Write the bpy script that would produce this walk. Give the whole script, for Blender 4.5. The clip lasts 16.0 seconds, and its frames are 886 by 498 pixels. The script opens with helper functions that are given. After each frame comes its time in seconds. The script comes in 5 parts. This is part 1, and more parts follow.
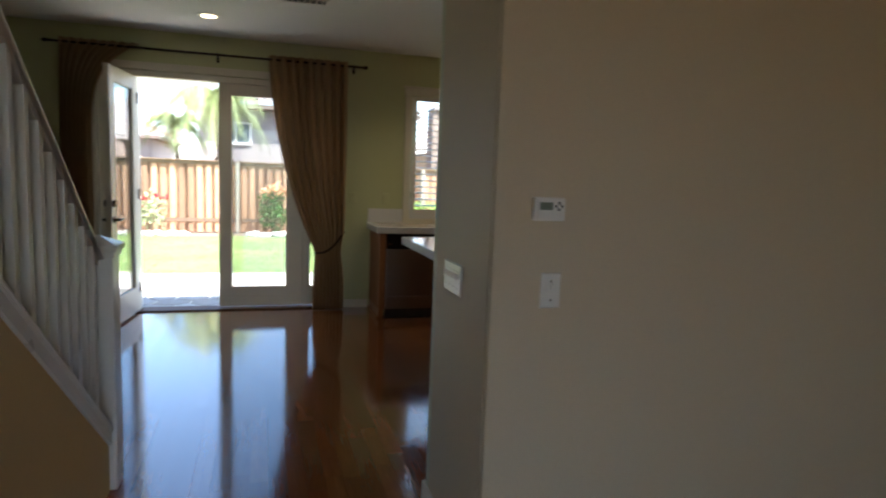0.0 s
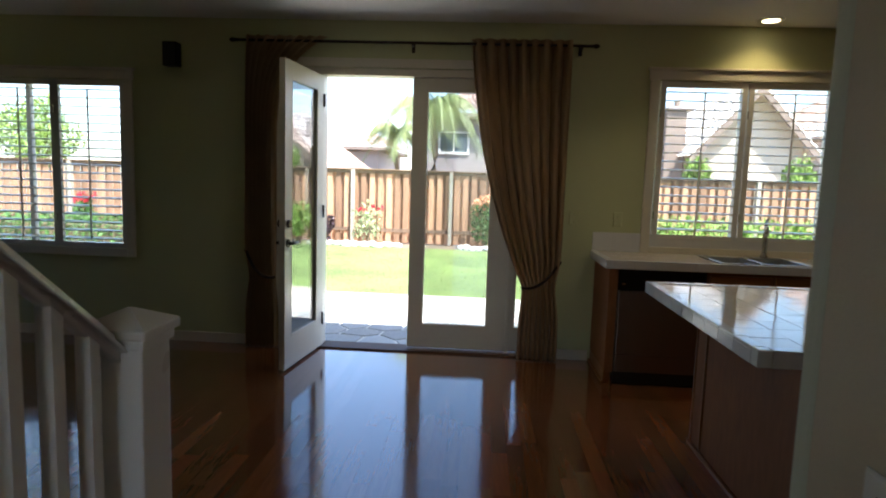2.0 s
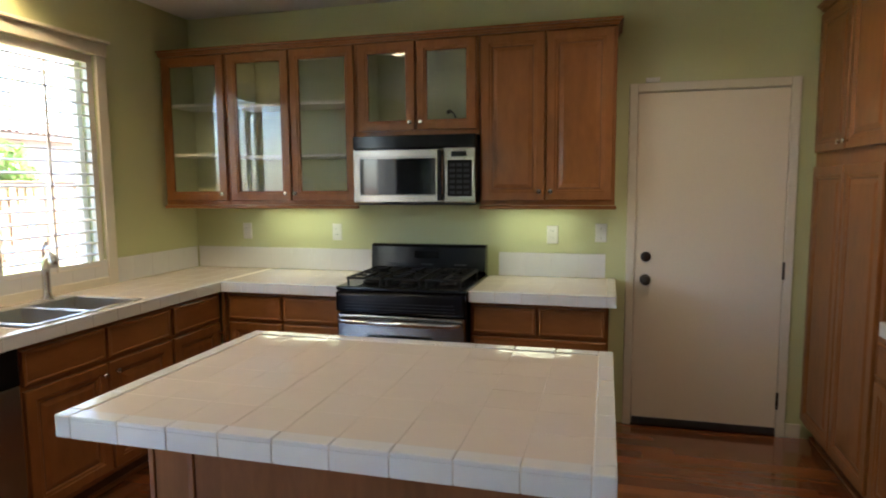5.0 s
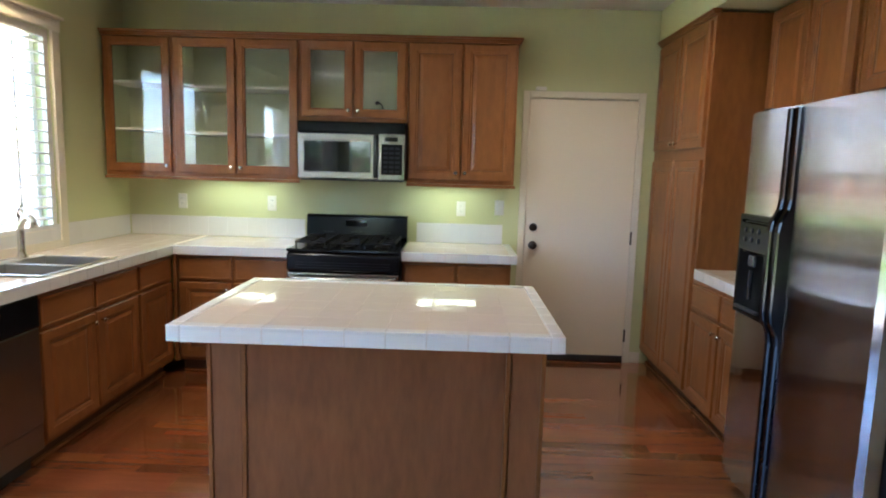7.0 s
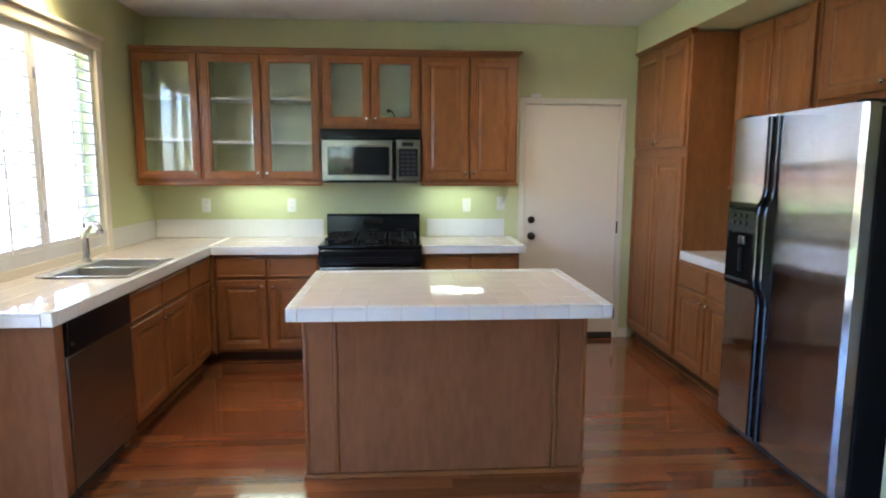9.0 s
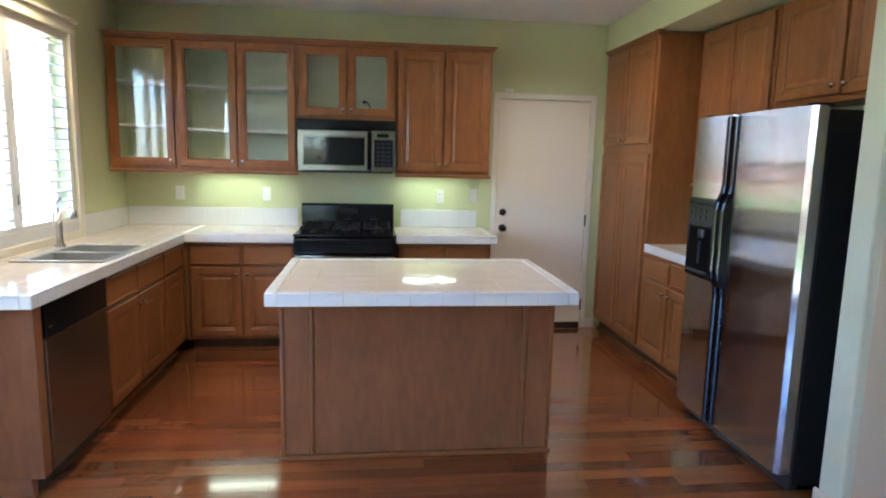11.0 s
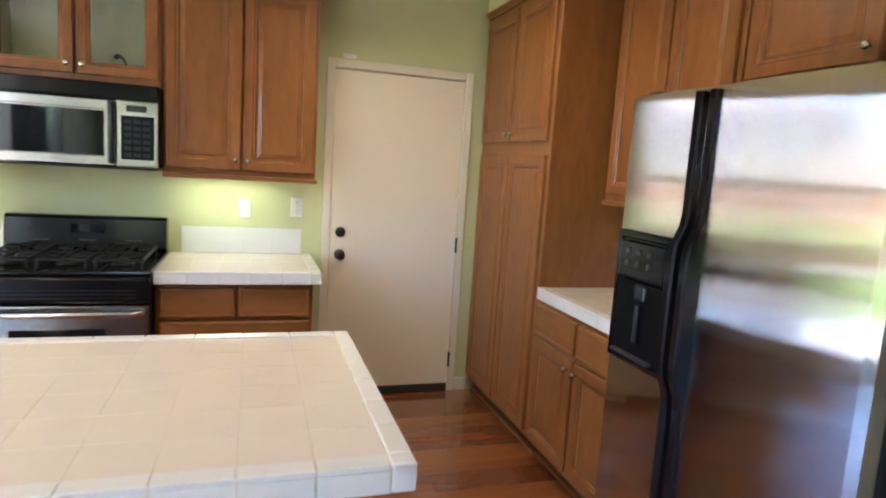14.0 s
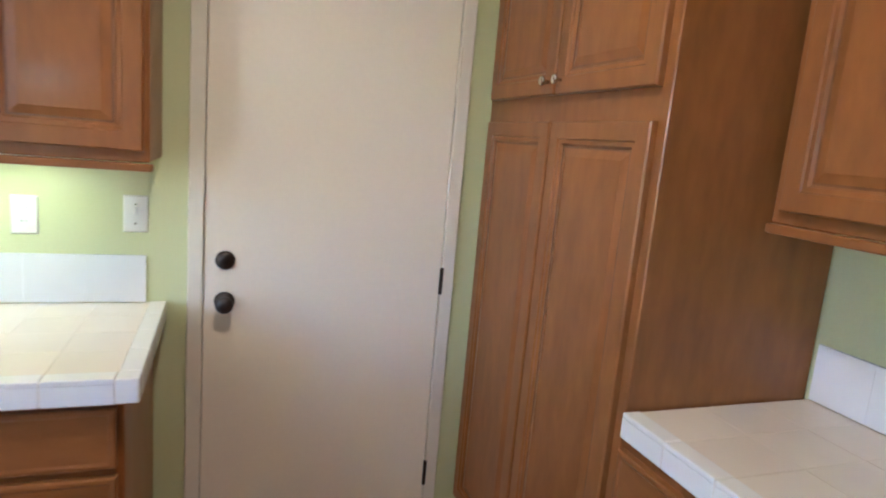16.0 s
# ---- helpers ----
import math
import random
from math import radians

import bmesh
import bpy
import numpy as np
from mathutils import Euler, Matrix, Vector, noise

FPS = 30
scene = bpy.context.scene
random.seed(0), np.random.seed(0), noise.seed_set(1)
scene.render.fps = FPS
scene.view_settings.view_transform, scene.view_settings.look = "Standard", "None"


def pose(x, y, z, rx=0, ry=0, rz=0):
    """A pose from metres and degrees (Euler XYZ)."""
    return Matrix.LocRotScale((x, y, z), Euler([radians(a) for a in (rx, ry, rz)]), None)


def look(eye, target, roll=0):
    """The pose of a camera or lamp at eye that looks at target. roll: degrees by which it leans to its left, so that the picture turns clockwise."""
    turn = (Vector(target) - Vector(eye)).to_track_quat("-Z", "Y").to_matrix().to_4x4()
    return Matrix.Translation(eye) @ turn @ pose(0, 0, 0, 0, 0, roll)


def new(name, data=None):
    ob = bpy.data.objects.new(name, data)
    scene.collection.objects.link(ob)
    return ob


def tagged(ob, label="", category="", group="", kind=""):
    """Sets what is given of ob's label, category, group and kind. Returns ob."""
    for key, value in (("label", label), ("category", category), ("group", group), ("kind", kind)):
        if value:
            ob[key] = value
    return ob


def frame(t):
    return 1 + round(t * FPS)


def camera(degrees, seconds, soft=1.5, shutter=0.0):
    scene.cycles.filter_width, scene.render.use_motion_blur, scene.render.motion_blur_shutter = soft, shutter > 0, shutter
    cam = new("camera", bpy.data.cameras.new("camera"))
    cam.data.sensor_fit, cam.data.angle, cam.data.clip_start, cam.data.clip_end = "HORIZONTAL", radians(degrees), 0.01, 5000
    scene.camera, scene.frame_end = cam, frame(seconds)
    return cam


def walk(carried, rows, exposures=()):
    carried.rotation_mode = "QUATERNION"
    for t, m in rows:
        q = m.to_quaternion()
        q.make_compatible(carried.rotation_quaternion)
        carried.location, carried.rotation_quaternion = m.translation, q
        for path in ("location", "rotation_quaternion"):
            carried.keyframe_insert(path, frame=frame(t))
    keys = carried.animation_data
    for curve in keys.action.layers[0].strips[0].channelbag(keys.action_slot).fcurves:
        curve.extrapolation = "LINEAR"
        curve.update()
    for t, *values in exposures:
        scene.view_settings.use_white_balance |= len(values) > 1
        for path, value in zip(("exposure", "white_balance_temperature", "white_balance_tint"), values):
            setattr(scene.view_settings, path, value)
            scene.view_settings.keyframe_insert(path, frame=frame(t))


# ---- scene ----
cam = camera(72.0, 16.0, soft=2.0, shutter=0.25)
ROWS = [
    (0.0, pose(6.436, -3.770, 1.395, 83.51, -2.14, 73.56)),
    (0.5, pose(6.114, -3.640, 1.424, 82.94, -2.58, 85.32)),
    (1.0, pose(5.766, -3.584, 1.425, 84.67, -1.83, 88.69)),
    (1.5, pose(5.329, -3.582, 1.441, 85.21, -1.45, 91.01)),
    (2.0, pose(4.968, -3.589, 1.437, 83.57, -1.85, 93.73)),
    (2.5, pose(4.620, -3.684, 1.472, 81.89, -1.07, 85.71)),
    (3.0, pose(4.098, -3.771, 1.430, 83.30, -2.65, 77.33)),
    (3.5, pose(3.953, -3.774, 1.479, 83.30, -2.33, 61.37)),
    (4.0, pose(3.488, -3.839, 1.507, 83.57, -1.68, 41.96)),
    (4.5, pose(3.175, -3.773, 1.494, 85.12, -0.33, 29.33)),
    (5.0, pose(2.916, -3.872, 1.497, 84.00, 0.45, 14.99)),
    (7.5, pose(2.380, -4.997, 1.481, 82.48, -1.14, 0.08)),
    (8.0, pose(2.162, -5.194, 1.528, 82.66, -0.43, -1.90)),
    (10.5, pose(2.000, -5.179, 1.453, 81.70, -0.96, -5.52)),
    (11.0, pose(2.012, -5.292, 1.499, 81.68, -1.32, -6.46)),
    (11.5, pose(2.005, -5.151, 1.461, 82.66, -1.63, -7.24)),
    (12.0, pose(2.057, -5.094, 1.479, 81.23, -1.35, -8.06)),
    (12.5, pose(2.212, -4.866, 1.513, 82.12, -2.56, -8.68)),
    (13.0, pose(2.256, -4.546, 1.514, 82.57, -2.39, -14.54)),
    (13.5, pose(2.455, -4.135, 1.515, 82.40, -1.98, -17.80)),
    (14.0, pose(2.626, -3.748, 1.495, 82.24, -3.59, -17.21)),
    (14.5, pose(2.802, -3.276, 1.470, 84.49, -5.19, -19.87)),
    (15.0, pose(2.977, -2.938, 1.465, 83.48, -3.56, -17.25)),
    (15.5, pose(3.103, -2.542, 1.490, 81.43, -3.41, -13.69)),
    (16.0, pose(3.149, -2.087, 1.493, 80.11, -4.90, -19.10)),
]
walk(cam, ROWS, exposures=[(0.0, 2.3, 5950, 10), (0.5, 2.0, 6500, 13), (1.5, 2.05, 6050, 10), (2.5, 1.85, 5900, 10), (3.5, 2.05, 6200, 13), (4.0, 3.35, 6450, 20), (4.3, 3.55, 6400, 19), (5.0, 3.85, 6000, 15),
    (7.5, 4.5, 5300, 14), (11.0, 4.6, 5100, 15), (13.0, 4.75, 5400, 15), (14.0, 4.95, 5700, 15), (15.0, 4.95, 5850, 19), (16.0, 4.95, 5100, 17)])

# ---- light ----
world = bpy.data.worlds.new("sky")
scene.world = world
world.use_nodes = True
_n = world.node_tree.nodes
_sky = _n.new("ShaderNodeTexSky")
_sky.sky_type, _sky.sun_disc = "NISHITA", False
_sky.sun_elevation, _sky.sun_rotation = radians(62), radians(48)
world.node_tree.links.new(_sky.outputs[0], _n["Background"].inputs[0])
_n["Background"].inputs[1].default_value = 0.15

sun = new("sun", bpy.data.lights.new("sun", "SUN"))
sun.data.energy, sun.data.angle, sun.data.color = 5.0, radians(0.5), (1.0, 0.95, 0.87)
sun.matrix_world = look((5, 4.5, 12.6), (0, 0, 0))


def area(name, m, sx, sy, watts, col):
    li = bpy.data.lights.new(name, "AREA")
    li.shape, li.size, li.size_y, li.energy, li.color = "RECTANGLE", sx, sy, watts, col
    ob = new(name, li)
    ob.matrix_world = m
    return ob


# ---- materials ----


def mat(name, col, rough=0.5, metal=0.0, var=0.12, scale=3.0, fine=40.0, bump=0.05, stretch=(1, 1, 1), rand="", rv=0.25, coat=0.0, spec=0.5, emit=None, rough_var=0.08, aniso=0.0, hue=0.0):
    m = bpy.data.materials.new(name)
    m.use_nodes = True
    nt = m.node_tree
    N, K = nt.nodes, nt.links.new
    b = N["Principled BSDF"]
    co = N.new("ShaderNodeTexCoord")
    mp = N.new("ShaderNodeMapping")
    mp.inputs["Scale"].default_value = stretch
    K(co.outputs["Object"], mp.inputs["Vector"])
    rnd = None
    if rand:
        if rand == "object":
            rnd = N.new("ShaderNodeObjectInfo").outputs["Random"]
        else:
            rnd = N.new("ShaderNodeNewGeometry").outputs["Random Per Island"]
        mu = N.new("ShaderNodeMath")
        mu.operation = "MULTIPLY"
        mu.inputs[1].default_value = 57.0
        K(rnd, mu.inputs[0])
        K(mu.outputs[0], mp.inputs["Location"])
    n1, n2 = N.new("ShaderNodeTexNoise"), N.new("ShaderNodeTexNoise")
    n1.inputs["Scale"].default_value, n1.inputs["Detail"].default_value = scale, 3
    n2.inputs["Scale"].default_value, n2.inputs["Detail"].default_value = fine, 4
    for n in (n1, n2):
        K(mp.outputs[0], n.inputs["Vector"])
    mx = N.new("ShaderNodeMath")
    mx.operation = "MULTIPLY_ADD"
    mx.inputs[1].default_value = 0.5
    K(n2.outputs["Fac"], mx.inputs[0])
    h = N.new("ShaderNodeMath")
    h.operation = "MULTIPLY"
    h.inputs[1].default_value = 0.5
    K(n1.outputs["Fac"], h.inputs[0])
    K(h.outputs[0], mx.inputs[2])
    rp = N.new("ShaderNodeMapRange")
    rp.inputs["From Min"].default_value, rp.inputs["From Max"].default_value = 0.3, 0.7
    rp.inputs["To Min"].default_value, rp.inputs["To Max"].default_value = 1 - var, 1 + var
    K(mx.outputs[0], rp.inputs["Value"])
    hs = N.new("ShaderNodeHueSaturation")
    hs.inputs["Color"].default_value = (*col, 1)
    if rnd is not None:
        r2 = N.new("ShaderNodeMapRange")
        r2.inputs["To Min"].default_value, r2.inputs["To Max"].default_value = 1 - rv, 1 + rv
        K(rnd, r2.inputs["Value"])
        m2 = N.new("ShaderNodeMath")
        m2.operation = "MULTIPLY"
        K(rp.outputs[0], m2.inputs[0])
        K(r2.outputs[0], m2.inputs[1])
        K(m2.outputs[0], hs.inputs["Value"])
        if hue:
            # the tone of each piece drifts apart from its lightness
            fr7 = N.new("ShaderNodeMath")
            fr7.operation = "MULTIPLY"
            fr7.inputs[1].default_value = 7.31
            K(rnd, fr7.inputs[0])
            wrap = N.new("ShaderNodeMath")
            wrap.operation = "FRACT"
            K(fr7.outputs[0], wrap.inputs[0])
            hr_ = N.new("ShaderNodeMapRange")
            hr_.inputs["To Min"].default_value, hr_.inputs["To Max"].default_value = 0.5 - hue, 0.5 + hue
            K(wrap.outputs[0], hr_.inputs["Value"])
            K(hr_.outputs[0], hs.inputs["Hue"])
    else:
        K(rp.outputs[0], hs.inputs["Value"])
    K(hs.outputs[0], b.inputs["Base Color"])
    rr = N.new("ShaderNodeMapRange")
    rr.inputs["To Min"].default_value, rr.inputs["To Max"].default_value = max(0.02, rough - rough_var), min(1, rough + rough_var)
    K(n1.outputs["Fac"], rr.inputs["Value"])
    K(rr.outputs[0], b.inputs["Roughness"])
    b.inputs["Metallic"].default_value = metal
    b.inputs["Coat Weight"].default_value = coat
    b.inputs["Coat Roughness"].default_value = 0.08
    b.inputs["Specular IOR Level"].default_value = spec
    if bump:
        bp = N.new("ShaderNodeBump")
        bp.inputs["Strength"].default_value, bp.inputs["Distance"].default_value = bump, 0.01
        K(n2.outputs["Fac"], bp.inputs["Height"])
        K(bp.outputs[0], b.inputs["Normal"])
    if aniso:
        tg = N.new("ShaderNodeVectorMath")
        tg.operation = "CROSS_PRODUCT"
        tg.inputs[1].default_value = (0.001, 0.002, 1.0)
        K(N.new("ShaderNodeNewGeometry").outputs["True Normal"], tg.inputs[0])
        K(tg.outputs[0], b.inputs["Tangent"])
        b.inputs["Anisotropic"].default_value = aniso
        # fine upright brush lines, each tilting the surface a little sideways
        sc = N.new("ShaderNodeVectorMath")
        sc.operation = "MULTIPLY"
        sc.inputs[1].default_value = (1.0, 1.0, 0.0)
        K(co.outputs["Object"], sc.inputs[0])
        wn = N.new("ShaderNodeTexWhiteNoise")
        K(sc.outputs[0], wn.inputs["Vector"])
        cen = N.new("ShaderNodeMath")
        cen.operation = "MULTIPLY_ADD"
        cen.inputs[1].default_value, cen.inputs[2].default_value = 1.0, -0.5
        K(wn.outputs["Value"], cen.inputs[0])
        tilt = N.new("ShaderNodeVectorMath")
        tilt.operation = "SCALE"
        K(tg.outputs[0], tilt.inputs[0])
        K(cen.outputs[0], tilt.inputs["Scale"])
        ad = N.new("ShaderNodeVectorMath")
        K(tilt.outputs[0], ad.inputs[0])
        K(tg.inputs[0].links[0].from_socket, ad.inputs[1])
        nz = N.new("ShaderNodeVectorMath")
        nz.operation = "NORMALIZE"
        K(ad.outputs[0], nz.inputs[0])
        K(nz.outputs[0], b.inputs["Normal"])
    if emit:
        b.inputs["Emission Color"].default_value, b.inputs["Emission Strength"].default_value = (*emit[:3], 1), emit[3]
    return m


def glass(name, tint=(0.95, 0.98, 0.96), rough=0.0):
    m = bpy.data.materials.new(name)
    m.use_nodes = True
    b = m.node_tree.nodes["Principled BSDF"]
    b.inputs["Base Color"].default_value = (*tint, 1)
    b.inputs["Transmission Weight"].default_value = 1.0
    b.inputs["Roughness"].default_value = rough
    b.inputs["IOR"].default_value = 1.45
    return m


M_GREEN = mat("green_wall_paint", (0.58, 0.59, 0.32), 0.6, var=0.03, scale=1.5, fine=140, bump=0.12)
# same green paint, paler and bluer to hold the patio door's daylight
M_GREEN_DAYLIT = mat("green_wall_paint_daylit", (0.60, 0.62, 0.47), 0.6, var=0.03, scale=1.5, fine=140, bump=0.12)
M_WHITEWALL = mat("warm_white_wall_paint", (0.62, 0.53, 0.37), 0.6, var=0.03, scale=1.5, fine=140, bump=0.12)
M_TAN = mat("tan_wall_paint", (0.66, 0.45, 0.20), 0.6, var=0.03, scale=1.5, fine=140, bump=0.12)
M_CEIL = mat("ceiling_paint", (0.80, 0.78, 0.73), 0.8, var=0.03, scale=2, fine=90, bump=0.3)
M_TRIM = mat("cream_trim_paint", (0.76, 0.70, 0.58), 0.35, var=0.03, scale=4, fine=30, bump=0.02)
M_WHITE = mat("white_gloss_paint", (0.78, 0.74, 0.67), 0.3, var=0.02, scale=4, fine=30, bump=0.02)
M_WOOD = mat("stained_maple", (0.255, 0.096, 0.025), 0.36, var=0.24, scale=2.6, fine=9, bump=0.015, stretch=(3, 3, 1.0), coat=0.12, spec=0.35)
M_WOODX = mat("stained_maple_crossgrain", (0.250, 0.094, 0.0245), 0.36, var=0.24, scale=2.6, fine=9, bump=0.015, stretch=(1.0, 3, 3), coat=0.12, spec=0.35)
M_GLAZE = mat("maple_with_dark_glaze", (0.175, 0.068, 0.021), 0.4, var=0.3, scale=6, fine=30, bump=0.02, coat=0.2)
M_PANEL = mat("island_panel_veneer", (0.245, 0.098, 0.037), 0.55, var=0.22, scale=1.6, fine=8, bump=0.02, stretch=(4, 4, 1.0), spec=0.2)
M_CABIN = mat("cabinet_interior", (0.70, 0.73, 0.53), 0.5, var=0.04)
M_SHELF = mat("white_shelf", (0.78, 0.77, 0.72), 0.4, var=0.02)
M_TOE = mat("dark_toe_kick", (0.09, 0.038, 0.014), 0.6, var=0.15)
M_EDGE = mat("white_edge_tile", (0.76, 0.75, 0.74), 0.12, var=0.02, scale=6, fine=14, bump=0.03)
M_TILE = mat("white_glazed_tile", (0.73, 0.65, 0.57), 0.055, var=0.025, scale=6, fine=9, bump=0.10, rand="object", rv=0.02, rough_var=0.03)
M_GROUT = mat("pale_grout", (0.70, 0.63, 0.55), 0.85, var=0.1, fine=80)
M_STEEL = mat("brushed_stainless", (0.575, 0.58, 0.605), 0.06, 1.0, var=0.02, scale=2, fine=30, bump=0, stretch=(12, 12, 0.6), rough_var=0.015, aniso=0.6)
M_STEELH = mat("brushed_stainless_horizontal", (0.34, 0.322, 0.30), 0.22, 1.0, var=0.04, scale=2, fine=25, bump=0, stretch=(1.2, 1.2, 25), rough_var=0.05)
M_SINK = mat("satin_sink_steel", (0.68, 0.67, 0.65), 0.36, 1.0, var=0.05, bump=0.01)
M_DWST = mat("dark_brushed_steel", (0.27, 0.245, 0.225), 0.30, 1.0, var=0.04, scale=2, fine=30, bump=0, stretch=(12, 12, 0.6), rough_var=0.03)
M_CHROME = mat("satin_nickel", (0.62, 0.60, 0.57), 0.2, 1.0, var=0.03)
M_BLACK = mat("black_enamel", (0.007, 0.007, 0.008), 0.12, var=0.1, rough_var=0.04, spec=0.24, bump=0)
M_BLACKM = mat("matte_black_iron", (0.012, 0.012, 0.013), 0.45, var=0.2, fine=90, bump=0.1, spec=0.25)
M_BLKGLASS = mat("black_glass", (0.008, 0.009, 0.011), 0.05, var=0.05, bump=0, rough_var=0.02)
M_BRONZE = mat("oil_rubbed_bronze", (0.045, 0.034, 0.028), 0.33, 0.8, var=0.2)
M_DOOR = mat("painted_door_beige", (0.84, 0.75, 0.61), 0.38, var=0.025, scale=2, fine=60, bump=0.03)
M_PLATE = mat("white_plastic", (0.78, 0.76, 0.70), 0.35, var=0.02)
M_DARKPL = mat("dark_plastic", (0.03, 0.03, 0.03), 0.4, var=0.1)
M_PLANK = mat("cherry_floor_plank", (0.225, 0.074, 0.0245), 0.13, var=0.22, scale=2, fine=12, bump=0.015, stretch=(1.0, 14, 14), rand="object", rv=0.3, coat=1.0, rough_var=0.05, hue=0.008)
M_PLANKI = mat("cherry_floor_planks", (0.225, 0.074, 0.0245), 0.13, var=0.22, scale=2, fine=12, bump=0.015, stretch=(1.0, 14, 14), rand="island", rv=0.3, coat=1.0, rough_var=0.05, hue=0.008)
M_SUBFL = mat("floor_joint", (0.04, 0.018, 0.01), 0.6)
M_CARPET = mat("beige_carpet", (0.34, 0.27, 0.17), 0.95, var=0.2, scale=5, fine=200, bump=0.6)
M_CURT = mat("bronze_curtain_fabric", (0.50, 0.33, 0.18), 0.5, var=0.12, scale=3, fine=120, bump=0.15)
M_GLASS = glass("clear_glass")
M_TGLASS = glass("tinted_door_glass", (0.56, 0.60, 0.61))
M_CGLASS = glass("cabinet_glass", (0.97, 0.99, 0.97))
M_LAMP = mat("lamp_glow", (0.9, 0.85, 0.7), 0.5, emit=(1.0, 0.80, 0.48, 1.6), bump=0)
M_TUBE = mat("fluorescent_tube", (0.9, 0.9, 0.8), 0.5, emit=(0.92, 1.0, 0.62, 0.22), bump=0)
M_PADDLE = mat("slate_grey_plastic", (0.022, 0.025, 0.032), 0.25, var=0.05, bump=0)
M_KEYPAD = mat("satin_black_keypad", (0.007, 0.007, 0.008), 0.5, var=0.1, bump=0, spec=0.15)
M_LCD = mat("grey_green_lcd", (0.20, 0.24, 0.19), 0.2, var=0.05, bump=0)

# ---- builders ----


def bm_box(x0, x1, y0, y1, z0, z1, bev=0.0, seg=2, bm=None):
    bm = bm or bmesh.new()
    r = bmesh.ops.create_cube(bm, size=1.0, matrix=Matrix.Translation(((x0 + x1) / 2, (y0 + y1) / 2, (z0 + z1) / 2)) @ Matrix.Diagonal((x1 - x0, y1 - y0, z1 - z0, 1)))
    if bev:
        es = {e for v in r["verts"] for e in v.link_edges}
        bmesh.ops.bevel(bm, geom=list(es), offset=bev, segments=seg, affect="EDGES", profile=0.6)
    return bm


def bm_cyl(p, q, r, r2=None, seg=20, bm=None):
    """A rod or cone from p to q."""
    bm = bm or bmesh.new()
    p, q = Vector(p), Vector(q)
    m = Matrix.Translation((p + q) / 2) @ (q - p).to_track_quat("Z", "Y").to_matrix().to_4x4()
    bmesh.ops.create_cone(bm, cap_ends=True, segments=seg, radius1=r, radius2=r if r2 is None else r2, depth=(q - p).length, matrix=m)
    return bm


def bm_lathe(prof, seg=24, m=None):
    """A turned solid about z from (radius, height) pairs."""
    bm = bmesh.new()
    loops = []
    for r, z in prof:
        loops.append([bm.verts.new((r * math.cos(2 * math.pi * i / seg), r * math.sin(2 * math.pi * i / seg), z)) for i in range(seg)])
    for a, b in zip(loops, loops[1:]):
        for i in range(seg):
            bm.faces.new((a[i], a[(i + 1) % seg], b[(i + 1) % seg], b[i]))
    bm.faces.new(loops[0][::-1])
    bm.faces.new(loops[-1])
    if m is not None:
        bm.transform(m)
    return bm


def bm_tube(pts, r, seg=10, flat=1.0):
    """A tube along a polyline."""
    bm = bmesh.new()
    pts = [Vector(p) for p in pts]
    loops = []
    for i, p in enumerate(pts):
        d = (pts[min(i + 1, len(pts) - 1)] - pts[max(i - 1, 0)]).normalized()
        q = d.to_track_quat("Z", "Y")
        rr = r[i] if isinstance(r, (list, tuple)) else r
        loops.append([bm.verts.new(p + q @ Vector((rr * math.cos(2 * math.pi * k / seg), rr * flat * math.sin(2 * math.pi * k / seg), 0))) for k in range(seg)])
    for a, b in zip(loops, loops[1:]):
        for k in range(seg):
            bm.faces.new((a[k], a[(k + 1) % seg], b[(k + 1) % seg], b[k]))
    bm.faces.new(loops[0][::-1])
    bm.faces.new(loops[-1])
    return bm


def bm_panel(w, h, prof, x=0, z=0, hole=False, groove=None):
    """A moulded door leaf in the plane y=0 that faces -y: rectangles inset by prof's first number, standing out by its second."""
    bm = bmesh.new()

    def loop(i, y):
        return [bm.verts.new(v) for v in ((x + i, y, z + i), (x + w - i, y, z + i), (x + w - i, y, z + h - i), (x + i, y, z + h - i))]
    loops = [loop(0, 0)] + [loop(i, -d) for i, d in prof]
    if hole:
        loops.append(loop(prof[-1][0], 0))
    for j, (a, b) in enumerate(zip(loops, loops[1:])):
        for k in range(4):
            f = bm.faces.new((a[k], a[(k + 1) % 4], b[(k + 1) % 4], b[k]))
            f.material_index = 1 if groove and groove[0] < j <= groove[1] else 0
    if hole:
        for k in range(4):
            bm.faces.new((loops[-1][k], loops[-1][(k + 1) % 4], loops[0][(k + 1) % 4], loops[0][k]))
    else:
        bm.faces.new(loops[-1])
        bm.faces.new(loops[0][::-1])
    bmesh.ops.recalc_face_normals(bm, faces=bm.faces)
    return bm


def mesh_of(name, bm, material, smooth=False):
    me = bpy.data.meshes.new(name)
    bm.to_mesh(me)
    bm.free()
    me.materials.append(material)
    if smooth:
        for p in me.polygons:
            p.use_smooth = True
    return me


def part(name, bm, material, parent, label="", smooth=False):
    ob = new(name, mesh_of(name, bm, material, smooth))
    ob.parent = parent
    if label:
        ob["label"] = label
    return ob


def thing(name, m, label, category, group="", kind=""):
    ob = new(name)
    ob.empty_display_size = 0.1
    ob.matrix_world = m
    return tagged(ob, label, category, group, kind)


def solid(name, bm, material, label, category="", kind="structure", smooth=False, group=""):
    return tagged(new(name, mesh_of(name, bm, material, smooth)), label, category, group, kind)


